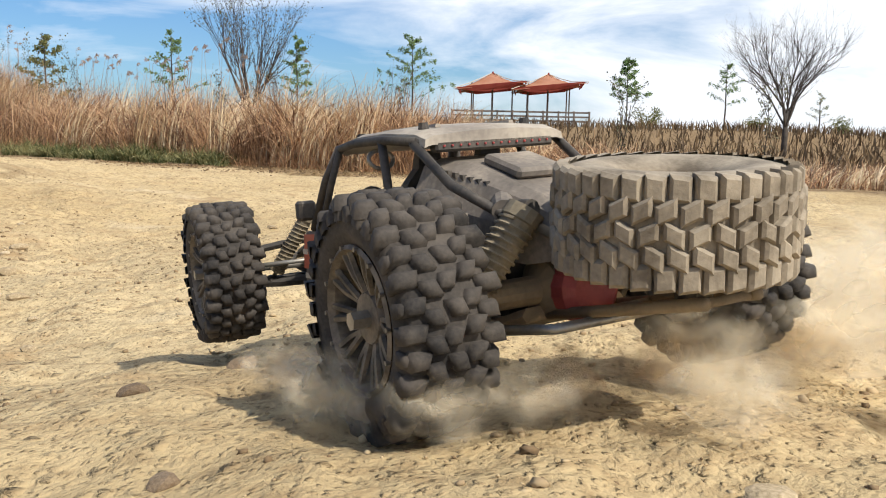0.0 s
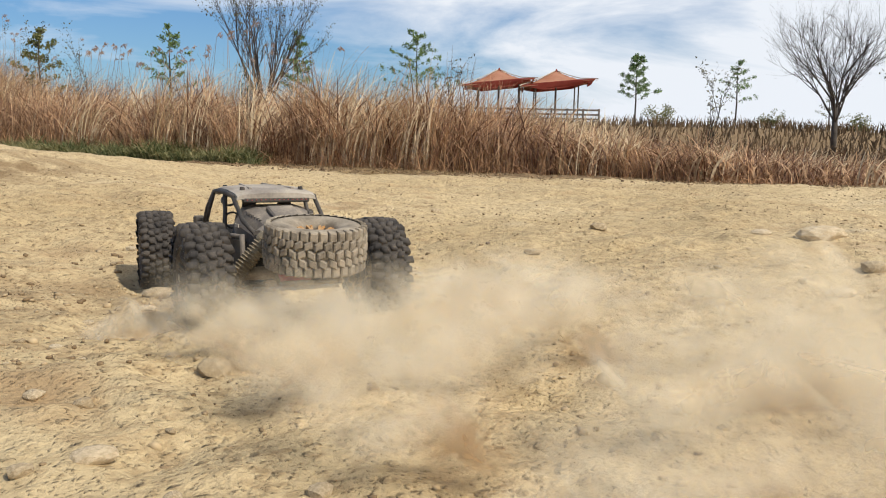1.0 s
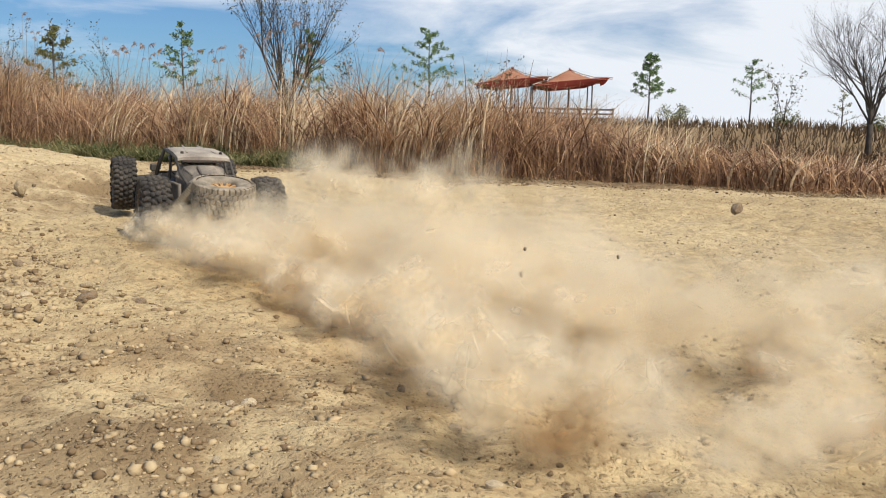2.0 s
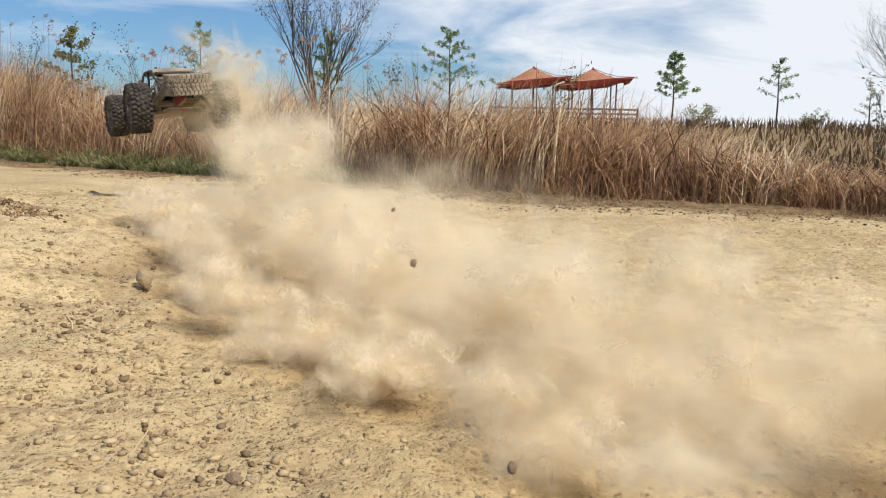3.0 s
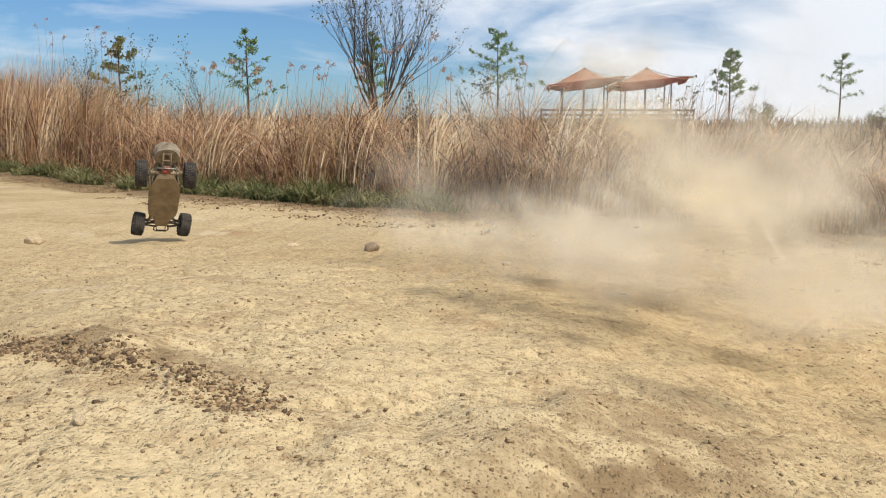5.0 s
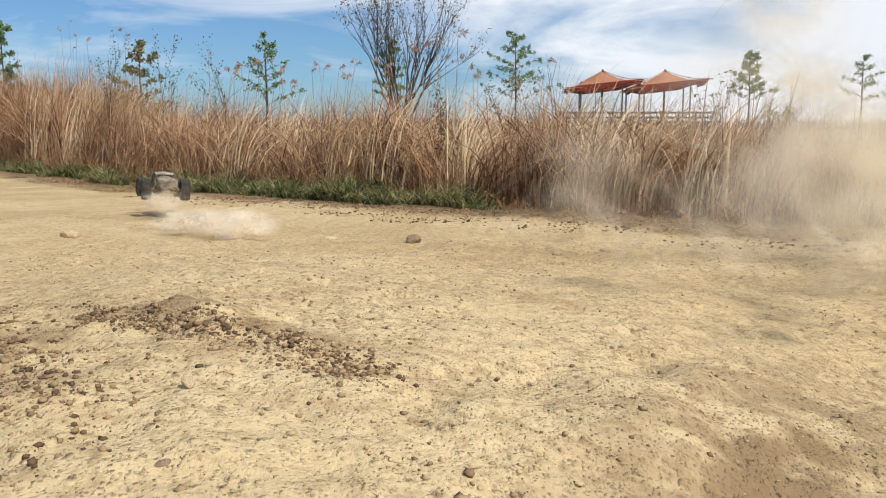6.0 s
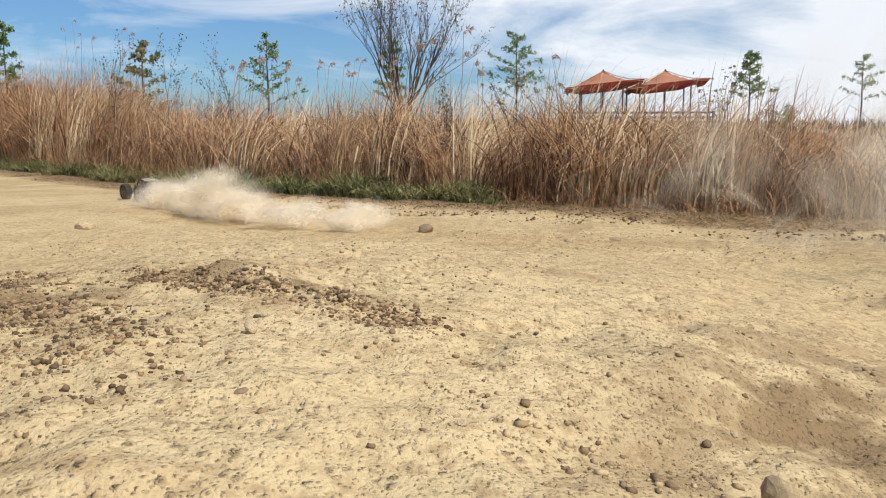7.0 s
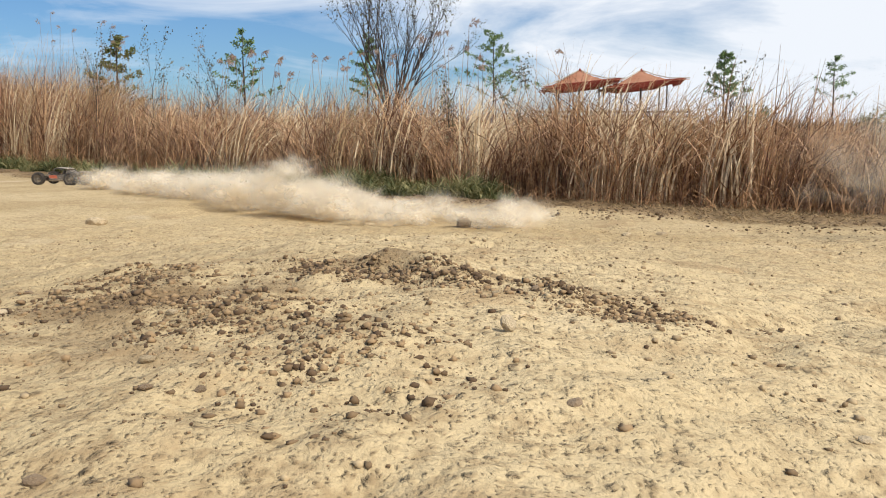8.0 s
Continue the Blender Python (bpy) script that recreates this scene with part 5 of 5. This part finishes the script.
    bar("rear_bumper", car, [(-0.070, -0.215, -0.026), (-0.060, -0.262, -0.020), (0.060, -0.262, -0.020), (0.070, -0.215, -0.026)], 0.0042, M_STEEL)
    bm = bmesh.new()
    tube(bm, [(0, -0.330, 0.0), (0, -0.335, 0.055)], 0.012, 12)
    part("carrier_hub", bm, M_BLACK, car)
    for ob in car.children_recursive:
        ob.data.transform(Matrix.Diagonal((1, STRETCH, 1, 1)))
    # spare wheel lying nearly flat
    sp = part("spare_wheel", rim_bm(), M_RIMG, car, "dusty orange spare rim")
    dress_rim(sp, M_RIMG)
    casing, tread = tyre_bm(77, True)
    part("tyre", casing, M_TYRED, sp, "dust-caked tan spare tyre", smooth=True)
    part("tread", tread, M_TYRED, sp, "deep dust-caked tread blocks")["kind"] = "stuff"
    sp.matrix_local = Matrix.Translation((0, -0.358, 0.058)) @ Matrix.Rotation(radians(7), 4, "X") @ Matrix.Rotation(radians(90), 4, "Y")
    wheels = []
    for k, (sx, sy) in enumerate(((-1, 1), (1, 1), (-1, -1), (1, -1))):
        wh = wheel_of(car, (sx * HALF_T, sy * HALF_B * STRETCH, 0), k + 1)
        if sy < 0:   # the rear tyres are a size larger
            for me in {ob.data for ob in [wh] + list(wh.children_recursive)}:
                me.transform(Matrix.Scale(1.08, 4))
        wheels.append((wh, sx, sy))
    return car, wheels


BUGGY, WHEELS = make_buggy()

# seconds, place of the axle centre, heading, nose-up, lean
RIDE = [(0.0, 1.425, 1.138, 0.463, 34, -5, -4), (0.2, 1.123, 1.455, 0.424, 32, -6, -4), (0.5, 0.681, 2.104, 0.313, 31, -2, 1), (0.7, 0.391, 2.580, 0.286, 31, -2, 1),
        (1.0, 0.010, 3.063, 0.258, 31, -2, 0), (1.2, -0.176, 3.407, 0.253, 32, 0, 0), (1.75, -0.79, 4.00, 0.335, 33, 4, 0), (2.3, -1.429, 4.620, 0.434, 33, 8, 1),
        (2.5, -1.689, 5.043, 0.529, 32, 15, -4), (2.7, -1.889, 5.307, 0.641, 31, 10, -2), (2.9, -2.076, 5.563, 0.749, 33, 1, -4), (3.3, -2.512, 6.244, 0.897, 34, -13, -3),
        (3.5, -2.716, 6.567, 0.948, 34, -20, -3), (3.7, -2.912, 6.858, 0.965, 34, -26, -3), (4.1, -3.359, 7.575, 0.908, 35, -40, 1), (4.5, -3.768, 8.193, 0.762, 34, -51, 4),
        (4.7, -3.989, 8.558, 0.619, 33, -56, 5), (5.05, -4.38, 9.22, 0.420, 33, -50, 6), (5.4, -4.76, 9.82, 0.41, 33, -36, 7), (5.8, -5.131, 10.378, 0.410, 33, -16, 7),
        (6.0, -5.267, 10.554, 0.358, 31, -1, 3), (6.2, -5.34, 10.65, 0.292, 30, 10, 2), (6.5, -5.63, 11.04, 0.250, 34, 2, 1), (7.0, -6.20, 11.95, 0.172, 44, 0, 0),
        (7.5, -7.00, 12.95, 0.150, 62, 0, 0), (7.8, -7.70, 13.75, 0.135, 76, 0, 0), (8.0, -8.45, 14.40, 0.128, 84, 0, 0)]


def ride_pose(x, y, z, head, nose, lean):
    return (Matrix.Translation((x, y, z)) @ Matrix.Rotation(radians(head), 4, "Z") @ Matrix.Rotation(radians(nose), 4, "X") @ Matrix.Rotation(radians(lean), 4, "Y"))


def ride_at(t):
    """Place of the buggy at t, straight between the rows."""
    if t <= RIDE[0][0]:
        a, b = RIDE[0], RIDE[1]
    else:
        k = max(i for i, q in enumerate(RIDE) if q[0] <= t)
        k = min(k, len(RIDE) - 2)
        a, b = RIDE[k], RIDE[k + 1]
    f = (t - a[0]) / (b[0] - a[0])
    return Vector([a[i] + (b[i] - a[i]) * f for i in (1, 2, 3)]), radians(a[4] + (b[4] - a[4]) * f)


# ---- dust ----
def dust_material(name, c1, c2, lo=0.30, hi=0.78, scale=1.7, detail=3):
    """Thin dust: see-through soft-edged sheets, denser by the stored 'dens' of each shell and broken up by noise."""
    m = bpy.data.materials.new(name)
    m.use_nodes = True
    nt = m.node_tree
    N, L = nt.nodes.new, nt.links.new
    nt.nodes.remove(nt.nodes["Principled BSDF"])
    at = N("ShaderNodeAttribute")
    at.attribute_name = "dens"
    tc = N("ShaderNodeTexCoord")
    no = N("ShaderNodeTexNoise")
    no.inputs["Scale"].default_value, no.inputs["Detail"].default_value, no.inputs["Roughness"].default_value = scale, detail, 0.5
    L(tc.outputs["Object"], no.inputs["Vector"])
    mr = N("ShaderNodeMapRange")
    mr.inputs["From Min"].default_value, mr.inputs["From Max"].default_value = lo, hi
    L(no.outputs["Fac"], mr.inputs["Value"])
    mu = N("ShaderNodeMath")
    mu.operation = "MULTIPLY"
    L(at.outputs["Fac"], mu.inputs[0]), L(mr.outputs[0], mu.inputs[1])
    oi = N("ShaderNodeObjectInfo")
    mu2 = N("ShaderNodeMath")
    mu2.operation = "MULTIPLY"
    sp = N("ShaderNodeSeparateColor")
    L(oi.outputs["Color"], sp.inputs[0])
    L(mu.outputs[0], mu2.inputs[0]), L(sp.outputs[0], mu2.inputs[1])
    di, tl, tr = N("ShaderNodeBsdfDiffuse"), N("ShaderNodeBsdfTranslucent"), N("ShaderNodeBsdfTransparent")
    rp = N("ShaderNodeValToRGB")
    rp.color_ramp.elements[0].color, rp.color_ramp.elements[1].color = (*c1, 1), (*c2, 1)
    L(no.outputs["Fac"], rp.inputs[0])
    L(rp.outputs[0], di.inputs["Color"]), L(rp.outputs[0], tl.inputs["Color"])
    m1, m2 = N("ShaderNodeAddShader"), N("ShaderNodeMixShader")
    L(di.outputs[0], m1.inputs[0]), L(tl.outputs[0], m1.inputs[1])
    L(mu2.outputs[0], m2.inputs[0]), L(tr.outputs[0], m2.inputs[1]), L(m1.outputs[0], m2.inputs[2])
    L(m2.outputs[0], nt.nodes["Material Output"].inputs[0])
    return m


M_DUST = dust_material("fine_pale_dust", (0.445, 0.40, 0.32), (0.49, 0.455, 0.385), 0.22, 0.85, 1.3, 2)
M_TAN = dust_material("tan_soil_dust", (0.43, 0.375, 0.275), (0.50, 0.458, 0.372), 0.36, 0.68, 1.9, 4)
# brown copy of the dust: the shadows within the billows, given as colour
M_SHADED = dust_material("shaded_brown_dust", (0.20, 0.135, 0.07), (0.33, 0.24, 0.14), 0.38, 0.66, 2.6, 5)


def puff_mesh(seed, count, material):
    """A cloud of shallow curved shells, each fading to nothing at its rim, filling a ball of radius 1."""
    r = np.random.default_rng(seed)
    V, F, D = [], [], []
    ringr = [0.0, 0.3, 0.55, 0.78, 1.0]
    fade = [1.0, 0.74, 0.36, 0.10, 0.0]
    seg = 12
    for k in range(count):
        c = r.normal(0, 1, 3)
        c = c / np.linalg.norm(c) * (r.random() ** 0.6) * 0.62 * np.array([1, 1, 0.75])
        size = r.uniform(0.34, 0.60)
        n = r.normal(0, 1, 3)
        n /= np.linalg.norm(n)
        a = np.cross(n, [0.3, 0.5, 0.8])
        a /= np.linalg.norm(a)
        b = np.cross(n, a)
        base = len(V)
        V.append(tuple(c + n * 0.15 * size))
        D.append(1.0)
        for q, f in zip(ringr[1:], fade[1:]):
            for j in range(seg):
                t = 6.28318 * j / seg
                V.append(tuple(c + (a * math.cos(t) + b * math.sin(t)) * q * size * (1 + 0.12 * math.sin(3 * t + k)) + n * 0.15 * size * (1 - q * q)))
                D.append(f)
        for j in range(seg):
            F.append((base, base + 1 + j, base + 1 + (j + 1) % seg))
        for q in range(3):
            o = base + 1 + q * seg
            for j in range(seg):
                F.append((o + j, o + seg + j, o + seg + (j + 1) % seg, o + (j + 1) % seg))
    me = mesh_of("dust_puff", V, F, material, smooth=True)
    at = me.attributes.new("dens", "FLOAT", "POINT")
    at.data.foreach_set("value", D)
    return me


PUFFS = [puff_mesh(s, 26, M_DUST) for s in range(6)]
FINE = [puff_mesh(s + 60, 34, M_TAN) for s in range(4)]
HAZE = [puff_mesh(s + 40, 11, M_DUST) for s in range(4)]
SHADED = [puff_mesh(s + 90, 22, M_SHADED) for s in range(4)]
DUST = []   # thing, rows


def puff(te, place, size, dens, wind, rise=0.25, life=9.0, k=0, squash=0.7, label="drifting pale tan dust thrown up from the dry track", soil=False):
    """One puff: lies in the soil until te, is thrown up there, drifts with the wind and settles again after its life.
    soil: takes the brown, shaded copy of the dust.
    """
    ob = tagged(new("dust_puff", SHADED[k % 4] if soil else HAZE[k % 4] if size > 0.58 else (FINE[k % 4] if te < 2.8 else PUFFS[k % 6])), label, "dust", "dust trail behind the buggy", "stuff")
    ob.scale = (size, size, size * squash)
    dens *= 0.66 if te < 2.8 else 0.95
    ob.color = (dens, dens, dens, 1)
    p, w = Vector(place), Vector(wind)
    under = Vector((p.x, p.y, float(height(p.x, p.y, False)) - size * squash * 1.25))
    g = random.Random(k * 31 + int(te * 100))
    spin = g.uniform(-25, 25)
    rz = g.uniform(0, 360)
    rows = []
    if te > 0:
        rows.append((0.0, under, rz))
        if te - 0.12 > 0.05:
            rows.append((te - 0.12, under, rz))
    t = max(te + rise, 0.0)
    end = min(te + life, 8.0)
    while t < end - 0.2:
        a = t - te
        q = p + Vector((w.x, w.y, 0)) * a + Vector((0, 0, w.z * a / (1 + 0.25 * a)))
        rows.append((t, q, rz + spin * a))
        t += 0.6
    a = end - te
    q = p + Vector((w.x, w.y, 0)) * a + Vector((0, 0, w.z * a / (1 + 0.25 * a)))
    rows.append((end, q, rz + spin * a))
    if end < 8.0:
        low = Vector((q.x + w.x * 0.8, q.y, float(height(q.x, q.y, False)) - size * squash * 1.4))
        rows.append((min(end + 0.9, 8.0), low, rz + spin * a))
        if end + 0.9 < 8.0:
            rows.append((8.0, low, rz + spin * a))
    DUST.append((ob, [(tt, pose(v.x, v.y, v.z, 0, 0, r)) for tt, v, r in rows]))


def make_dust():
    g = random.Random(12)
    k = 0
    # already in the air at the start, behind and beside the rear wheels
    for x, y, s, d in ((1.66, 0.98, 0.10, 0.35), (1.80, 1.12, 0.16, 0.35), (2.03, 1.35, 0.24, 0.4), (1.50, 0.80, 0.06, 0.3), (1.34, 0.84, 0.05, 0.3), (1.80, 0.85, 0.11, 0.4), (1.75, 1.65, 0.26, 0.25), (2.5, 2.0, 0.40, 0.4), (2.0, 1.0, 0.16, 0.4), (1.62, 0.78, 0.08, 0.4), (1.9, 0.72, 0.10, 0.4), (2.2, 1.15, 0.22, 0.4),
                       (1.33, 0.92, 0.06, 0.6), (1.36, 0.84, 0.07, 0.6), (1.43, 0.79, 0.07, 0.5), (1.27, 0.98, 0.05, 0.4), (2.1, 1.5, 0.30, 0.5), (1.95, 1.25, 0.25, 0.6), (1.75, 1.0, 0.13, 0.6), (2.4, 1.7, 0.36, 0.5), (2.9, 2.4, 0.5, 0.4)):
        k += 1
        puff(-0.3, (x, y, float(height(x, y, False)) + s * 0.2), s, d * 1.5, (0.10, 0.05, 0.04), life=2.6, k=k)
    # brown puffs for the shaded dust low at the wheels
    for x, y, s in ((1.62, 0.92, 0.07), (1.74, 1.02, 0.09), (1.40, 0.83, 0.05), (1.55, 0.86, 0.06), (1.86, 1.20, 0.10), (1.30, 0.98, 0.05)):
        k += 1
        puff(-0.2, (x, y, float(height(x, y, False)) + s * 0.2), s, 0.7, (0.08, 0.04, 0.02), life=1.2, k=k, label="brown dust spray behind a wheel, shade put into its colour", soil=True)
    # trail along the run-up and the ramp: a dense edge close to the wheels, and a wider skirt carried sideways
    t = 0.05
    while t < 2.75:
        p, hd = ride_at(t)
        fwd, side = Vector((-math.sin(hd), math.cos(hd), 0)), Vector((math.cos(hd), math.sin(hd), 0))
        for lane in (-1, 0, 1):
            k += 1
            late = t > 1.1
            q = p - fwd * (0.22 + g.uniform(0, 0.12)) + side * (lane * 0.20 + g.uniform(-0.05, 0.05))
            s = (0.15, 0.23, 0.26)[lane + 1] * g.uniform(0.8, 1.2) * (1.2 if late else 0.85)
            z = float(height(q.x, q.y, False)) + s * 0.22
            w = ((0.0, 0.05, 0.11) if late else (-0.02, 0.06, 0.22))[lane + 1] + g.uniform(-0.05, 0.05)
            life = (3.9 - t + 0.25 * lane if late else (1.3, 1.6, 1.8)[lane + 1]) * g.uniform(0.85, 1.15)
            puff(t, (q.x, q.y, z), s, g.uniform(0.42, 0.62) if late else g.uniform(0.5, 0.72) * (0.6 if t < 0.45 or lane < 0 else 1.0), (w, g.uniform(-0.12, 0.02), 0.05 + 0.06 * g.random()), rise=0.12 if late else 0.08, life=life, k=k, squash=0.68)
        for side_step in (-0.24, -0.16):
            k += 1
            q = p - fwd * (0.20 + g.uniform(0, 0.12)) + side * (side_step + g.uniform(-0.03, 0.03))
            s = g.uniform(0.09, 0.14)
            puff(t, (q.x, q.y, float(height(q.x, q.y, False)) + s * 0.5), s, g.uniform(0.85, 1.1) * (1.0 if t > 1.0 else 0.3), (-0.05 + g.uniform(-0.04, 0.04), -0.05, 0.05), rise=0.06, life=g.uniform(0.8, 1.6) if t < 1.9 else g.uniform(0.5, 0.9), k=k, squash=0.9)
        # brown puffs in both wheel lines, coloured as dust in shade
        for lane in (-1, 1):
            k += 1
            q = p - fwd * (0.24 + g.uniform(0, 0.10)) + side * (lane * 0.17 + g.uniform(-0.04, 0.04))
            s = g.uniform(0.07, 0.13) * (1.15 if t > 1.1 else 0.9)
            puff(t, (q.x, q.y, float(height(q.x, q.y, False)) + s * 0.30), s, g.uniform(0.7, 1.0), (0.04 * lane + g.uniform(-0.03, 0.03), -0.08, 0.02), rise=0.06, life=g.uniform(0.5, 1.3), k=k, squash=0.75, label="brown dust spray behind a wheel, shade put into its colour", soil=True)
        if t > 1.6:
            k += 1
            q = p - fwd * 0.40 + side * g.uniform(-0.12, 0.14)
            puff(t, (q.x, q.y, p.z + g.uniform(-0.02, 0.10)), 0.19, 0.62, (0.06, -0.02, 0.07), rise=0.10, life=3.9 - t, k=k, squash=0.85)
        t += 0.12
    # the cloud that hangs over the crest and is carried off
    for te, x, y, z, s, d, wx, wz, life in ((2.45, -1.6, 4.9, 0.50, 0.28, 0.6, 0.20, 0.12, 3.0), (2.6, -1.8, 5.3, 0.62, 0.28, 0.6, 0.22, 0.12, 3.2), (2.75, -2.0, 5.6, 0.75, 0.28, 0.5, 0.26, 0.14, 3.3),
                                           (2.9, -2.05, 5.7, 0.92, 0.26, 0.4, 0.28, 0.14, 3.2), (2.7, -1.85, 5.6, 0.55, 0.38, 0.5, 0.34, 0.10, 4.2), (2.85, -1.95, 5.9, 0.62, 0.42, 0.45, 0.38, 0.10, 4.3),
                                           (2.55, -1.45, 5.1, 0.42, 0.40, 0.5, 0.40, 0.08, 4.4), (2.3, -1.15, 4.8, 0.40, 0.38, 0.5, 0.36, 0.06, 4.0), (2.95, -1.9, 6.1, 0.70, 0.46, 0.4, 0.48, 0.10, 4.4),
                                           (2.1, -0.95, 4.4, 0.34, 0.34, 0.5, 0.3, 0.04, 3.4), (3.0, -1.8, 6.4, 0.55, 0.50, 0.4, 0.52, 0.10, 4.0), (3.1, -1.5, 6.8, 0.6, 0.55, 0.4, 0.58, 0.10, 3.9),
                                           (3.0, -1.7, 6.0, 0.40, 0.45, 0.5, 0.55, 0.06, 4.0), (2.8, -1.5, 5.6, 0.38, 0.40, 0.5, 0.60, 0.06, 4.0), (3.2, -1.3, 7.2, 0.75, 0.65, 0.35, 0.70, 0.12, 3.8), (3.3, -1.0, 7.8, 0.6, 0.7, 0.35, 0.75, 0.12, 3.8),
                                           (3.0, -2.4, 7.6, 0.45, 0.6, 0.7, 0.74, 0.10, 4.4), (3.15, -2.2, 8.0, 0.5, 0.7, 0.6, 0.78, 0.10, 4.4), (3.2, -1.9, 7.4, 0.5, 0.65, 0.7, 0.70, 0.14, 4.6), (3.3, -2.1, 8.4, 0.7, 0.75, 0.55, 0.76, 0.12, 4.4)):
        k += 1
        puff(te - 0.1, (x, y, z), s, d * 0.6, (wx * 0.85, 0.10, wz), rise=0.22, life=life, k=k, squash=0.85)
    # the plume drawn up behind the buggy as it takes off
    for te, x, y, z, s in ((2.55, -1.80, 5.28, 0.62, 0.19), (2.62, -1.84, 5.36, 0.76, 0.19), (2.7, -1.88, 5.44, 0.88, 0.18), (2.75, -1.80, 5.40, 0.82, 0.20), (2.85, -1.95, 5.55, 1.00, 0.20), (2.95, -2.0, 5.6, 1.10, 0.22)):
        k += 1
        puff(te, (x, y, z), s * 1.1, 0.36, (-0.06, 0.48, 0.10), rise=0.15, life=0.95, k=k, squash=1.0)
    # what still hangs low over the ramp
    for x, y, s in ((-1.95, 6.3, 0.42), (-1.6, 5.9, 0.40), (-1.3, 6.5, 0.48), (-1.7, 6.9, 0.46), (-1.15, 5.6, 0.42)):
        k += 1
        puff(3.5, (x - 0.15, y, float(height(x, y, False)) + s * 0.45), s, 0.46, (0.20, 0.08, 0.04), rise=0.4, life=1.9, k=k, squash=0.75)
    # thin haze left over from the crest, carried slowly across the track
    for dx, dy, dz, s, d in ((0.0, 0.0, 0.25, 0.75, 0.20), (0.5, -0.2, 0.55, 0.8, 0.17), (0.9, 0.3, 0.3, 0.85, 0.18), (-0.35, 0.2, 0.1, 0.6, 0.2), (0.6, -0.6, 0.1, 0.7, 0.2), (1.3, -0.3, 0.7, 0.9, 0.15), (1.4, 0.2, 0.2, 0.8, 0.2), (0.2, -0.9, 0.0, 0.62, 0.22), (0.9, -1.1, 0.05, 0.65, 0.22)):
        k += 1
        puff(3.9, (-2.80 + dx, 7.6 + dy, 0.30 + dz), s, d * 1.12, (0.63, 0.18, 0.05), rise=0.6, life=9, k=k, squash=0.85, label="thin haze of dust hanging over the track")
    for dx, dy, z, s, d in ((-1.0, 8.2, 0.5, 0.85, 0.24), (-0.4, 8.6, 1.0, 0.95, 0.20), (0.2, 8.0, 0.7, 0.9, 0.24), (0.7, 8.4, 1.4, 1.0, 0.18), (1.1, 7.8, 0.9, 0.95, 0.22), (-0.3, 7.6, 0.4, 0.8, 0.26), (1.6, 8.0, 1.3, 1.0, 0.2)):
        k += 1
        puff(4.75, (dx + 0.2, dy, z), s, d * 1.9, (0.60, 0.10, 0.10), rise=0.8, life=1.95, k=k, squash=0.9, label="thin haze of dust hanging over the track")
    # landing, and the low bank of dust drawn out behind the slide
    t = 5.3
    while t < 7.95:
        p, hd = ride_at(t)
        fwd = Vector((-math.sin(hd), math.cos(hd), 0))
        for j in range(3):
            k += 1
            q = p - fwd * (0.35 + g.uniform(-0.1, 0.25)) + Vector((g.uniform(-0.1, 0.2), g.uniform(-0.45, -0.05), 0))
            s = g.uniform(0.30, 0.50) * (0.65 if t < 5.8 else 1.0)
            z = float(height(q.x, q.y, False)) + s * 0.26
            puff(t, (q.x, q.y, z), s, g.uniform(0.55, 0.78), (0.68 + g.uniform(-0.16, 0.16), -0.16, 0.03), rise=0.3, life=9, k=k, squash=0.60, label="low bank of pale dust behind the sliding buggy")
        if 5.85 < t < 7.6:
            k += 1
            puff(t, (p.x + 0.12, p.y - 0.35, p.z + 0.02), 0.26, 0.5, (0.5, -0.25, 0.05), rise=0.2, life=9, k=k, squash=0.8, label="dust hiding the buggy as it lands")
        t += 0.15


make_dust()


# ---- clods thrown up by the wheels ----
CLODS = []


def make_clods():
    g = random.Random(44)
    for i in range(26):
        t0 = 0.3 + 2.5 * g.random()
        p, hd = ride_at(t0)
        fwd = Vector((-math.sin(hd), math.cos(hd), 0))
        q = p - fwd * 0.3 + Vector((g.uniform(-0.15, 0.3), g.uniform(-0.1, 0.1), 0))
        z0 = float(height(q.x, q.y)) - 0.012
        ob = tagged(new("flying_clod", DSTONES[i % 4]), "dark clod of soil flung up by the wheels", "clod", "clods flung up by the wheels")
        s = 0.007 + 0.015 * g.random() ** 2
        ob.scale = (s, s, s)
        v = Vector((0.25 + g.uniform(-0.2, 0.5), -0.35 + g.uniform(-0.4, 0.3), g.uniform(0.35, 0.75)))
        grav = 0.75
        flight = 2 * v.z / grav
        rows = [(0.0, pose(q.x, q.y, z0))]
        n = 5
        for j in range(n + 1):
            a = flight * j / n
            if t0 + a <= 7.9:
                rows.append((t0 + a, pose(q.x + v.x * a, q.y + v.y * a, z0 + v.z * a - grav * a * a / 2, 60 * j, 30 * j, 50 * j)))
        e = rows[-1][1]
        zg = float(height(e.translation.x, e.translation.y))
        last = Matrix.Translation((0, 0, zg - e.translation.z)) @ e
        rows[-1] = (rows[-1][0], last)
        rows.append((8.0, last))
        CLODS.append((ob, rows))


make_clods()


def motions():
    walk(BUGGY, [(t, ride_pose(*q)) for t, *q in RIDE])
    for wh, sx, sy in WHEELS:
        rows = []
        for i in range(81):
            t = i * 0.1
            rate = 74 if sy < 0 else 66
            steer = (-4 if t < 2.6 else (4 if t < 4.8 else 10)) if sy > 0 else 0
            droop = -0.012 if 2.7 <= t <= 5.0 else 0.0
            rows.append((t, Matrix.Translation((sx * HALF_T, sy * HALF_B * STRETCH, droop)) @ Matrix.Rotation(radians(steer), 4, "Z") @ Matrix.Rotation(radians(-rate * i), 4, "X")))
        walk(wh, rows)
    for ob, rows in DUST + CLODS:
        walk(ob, rows)


motions()
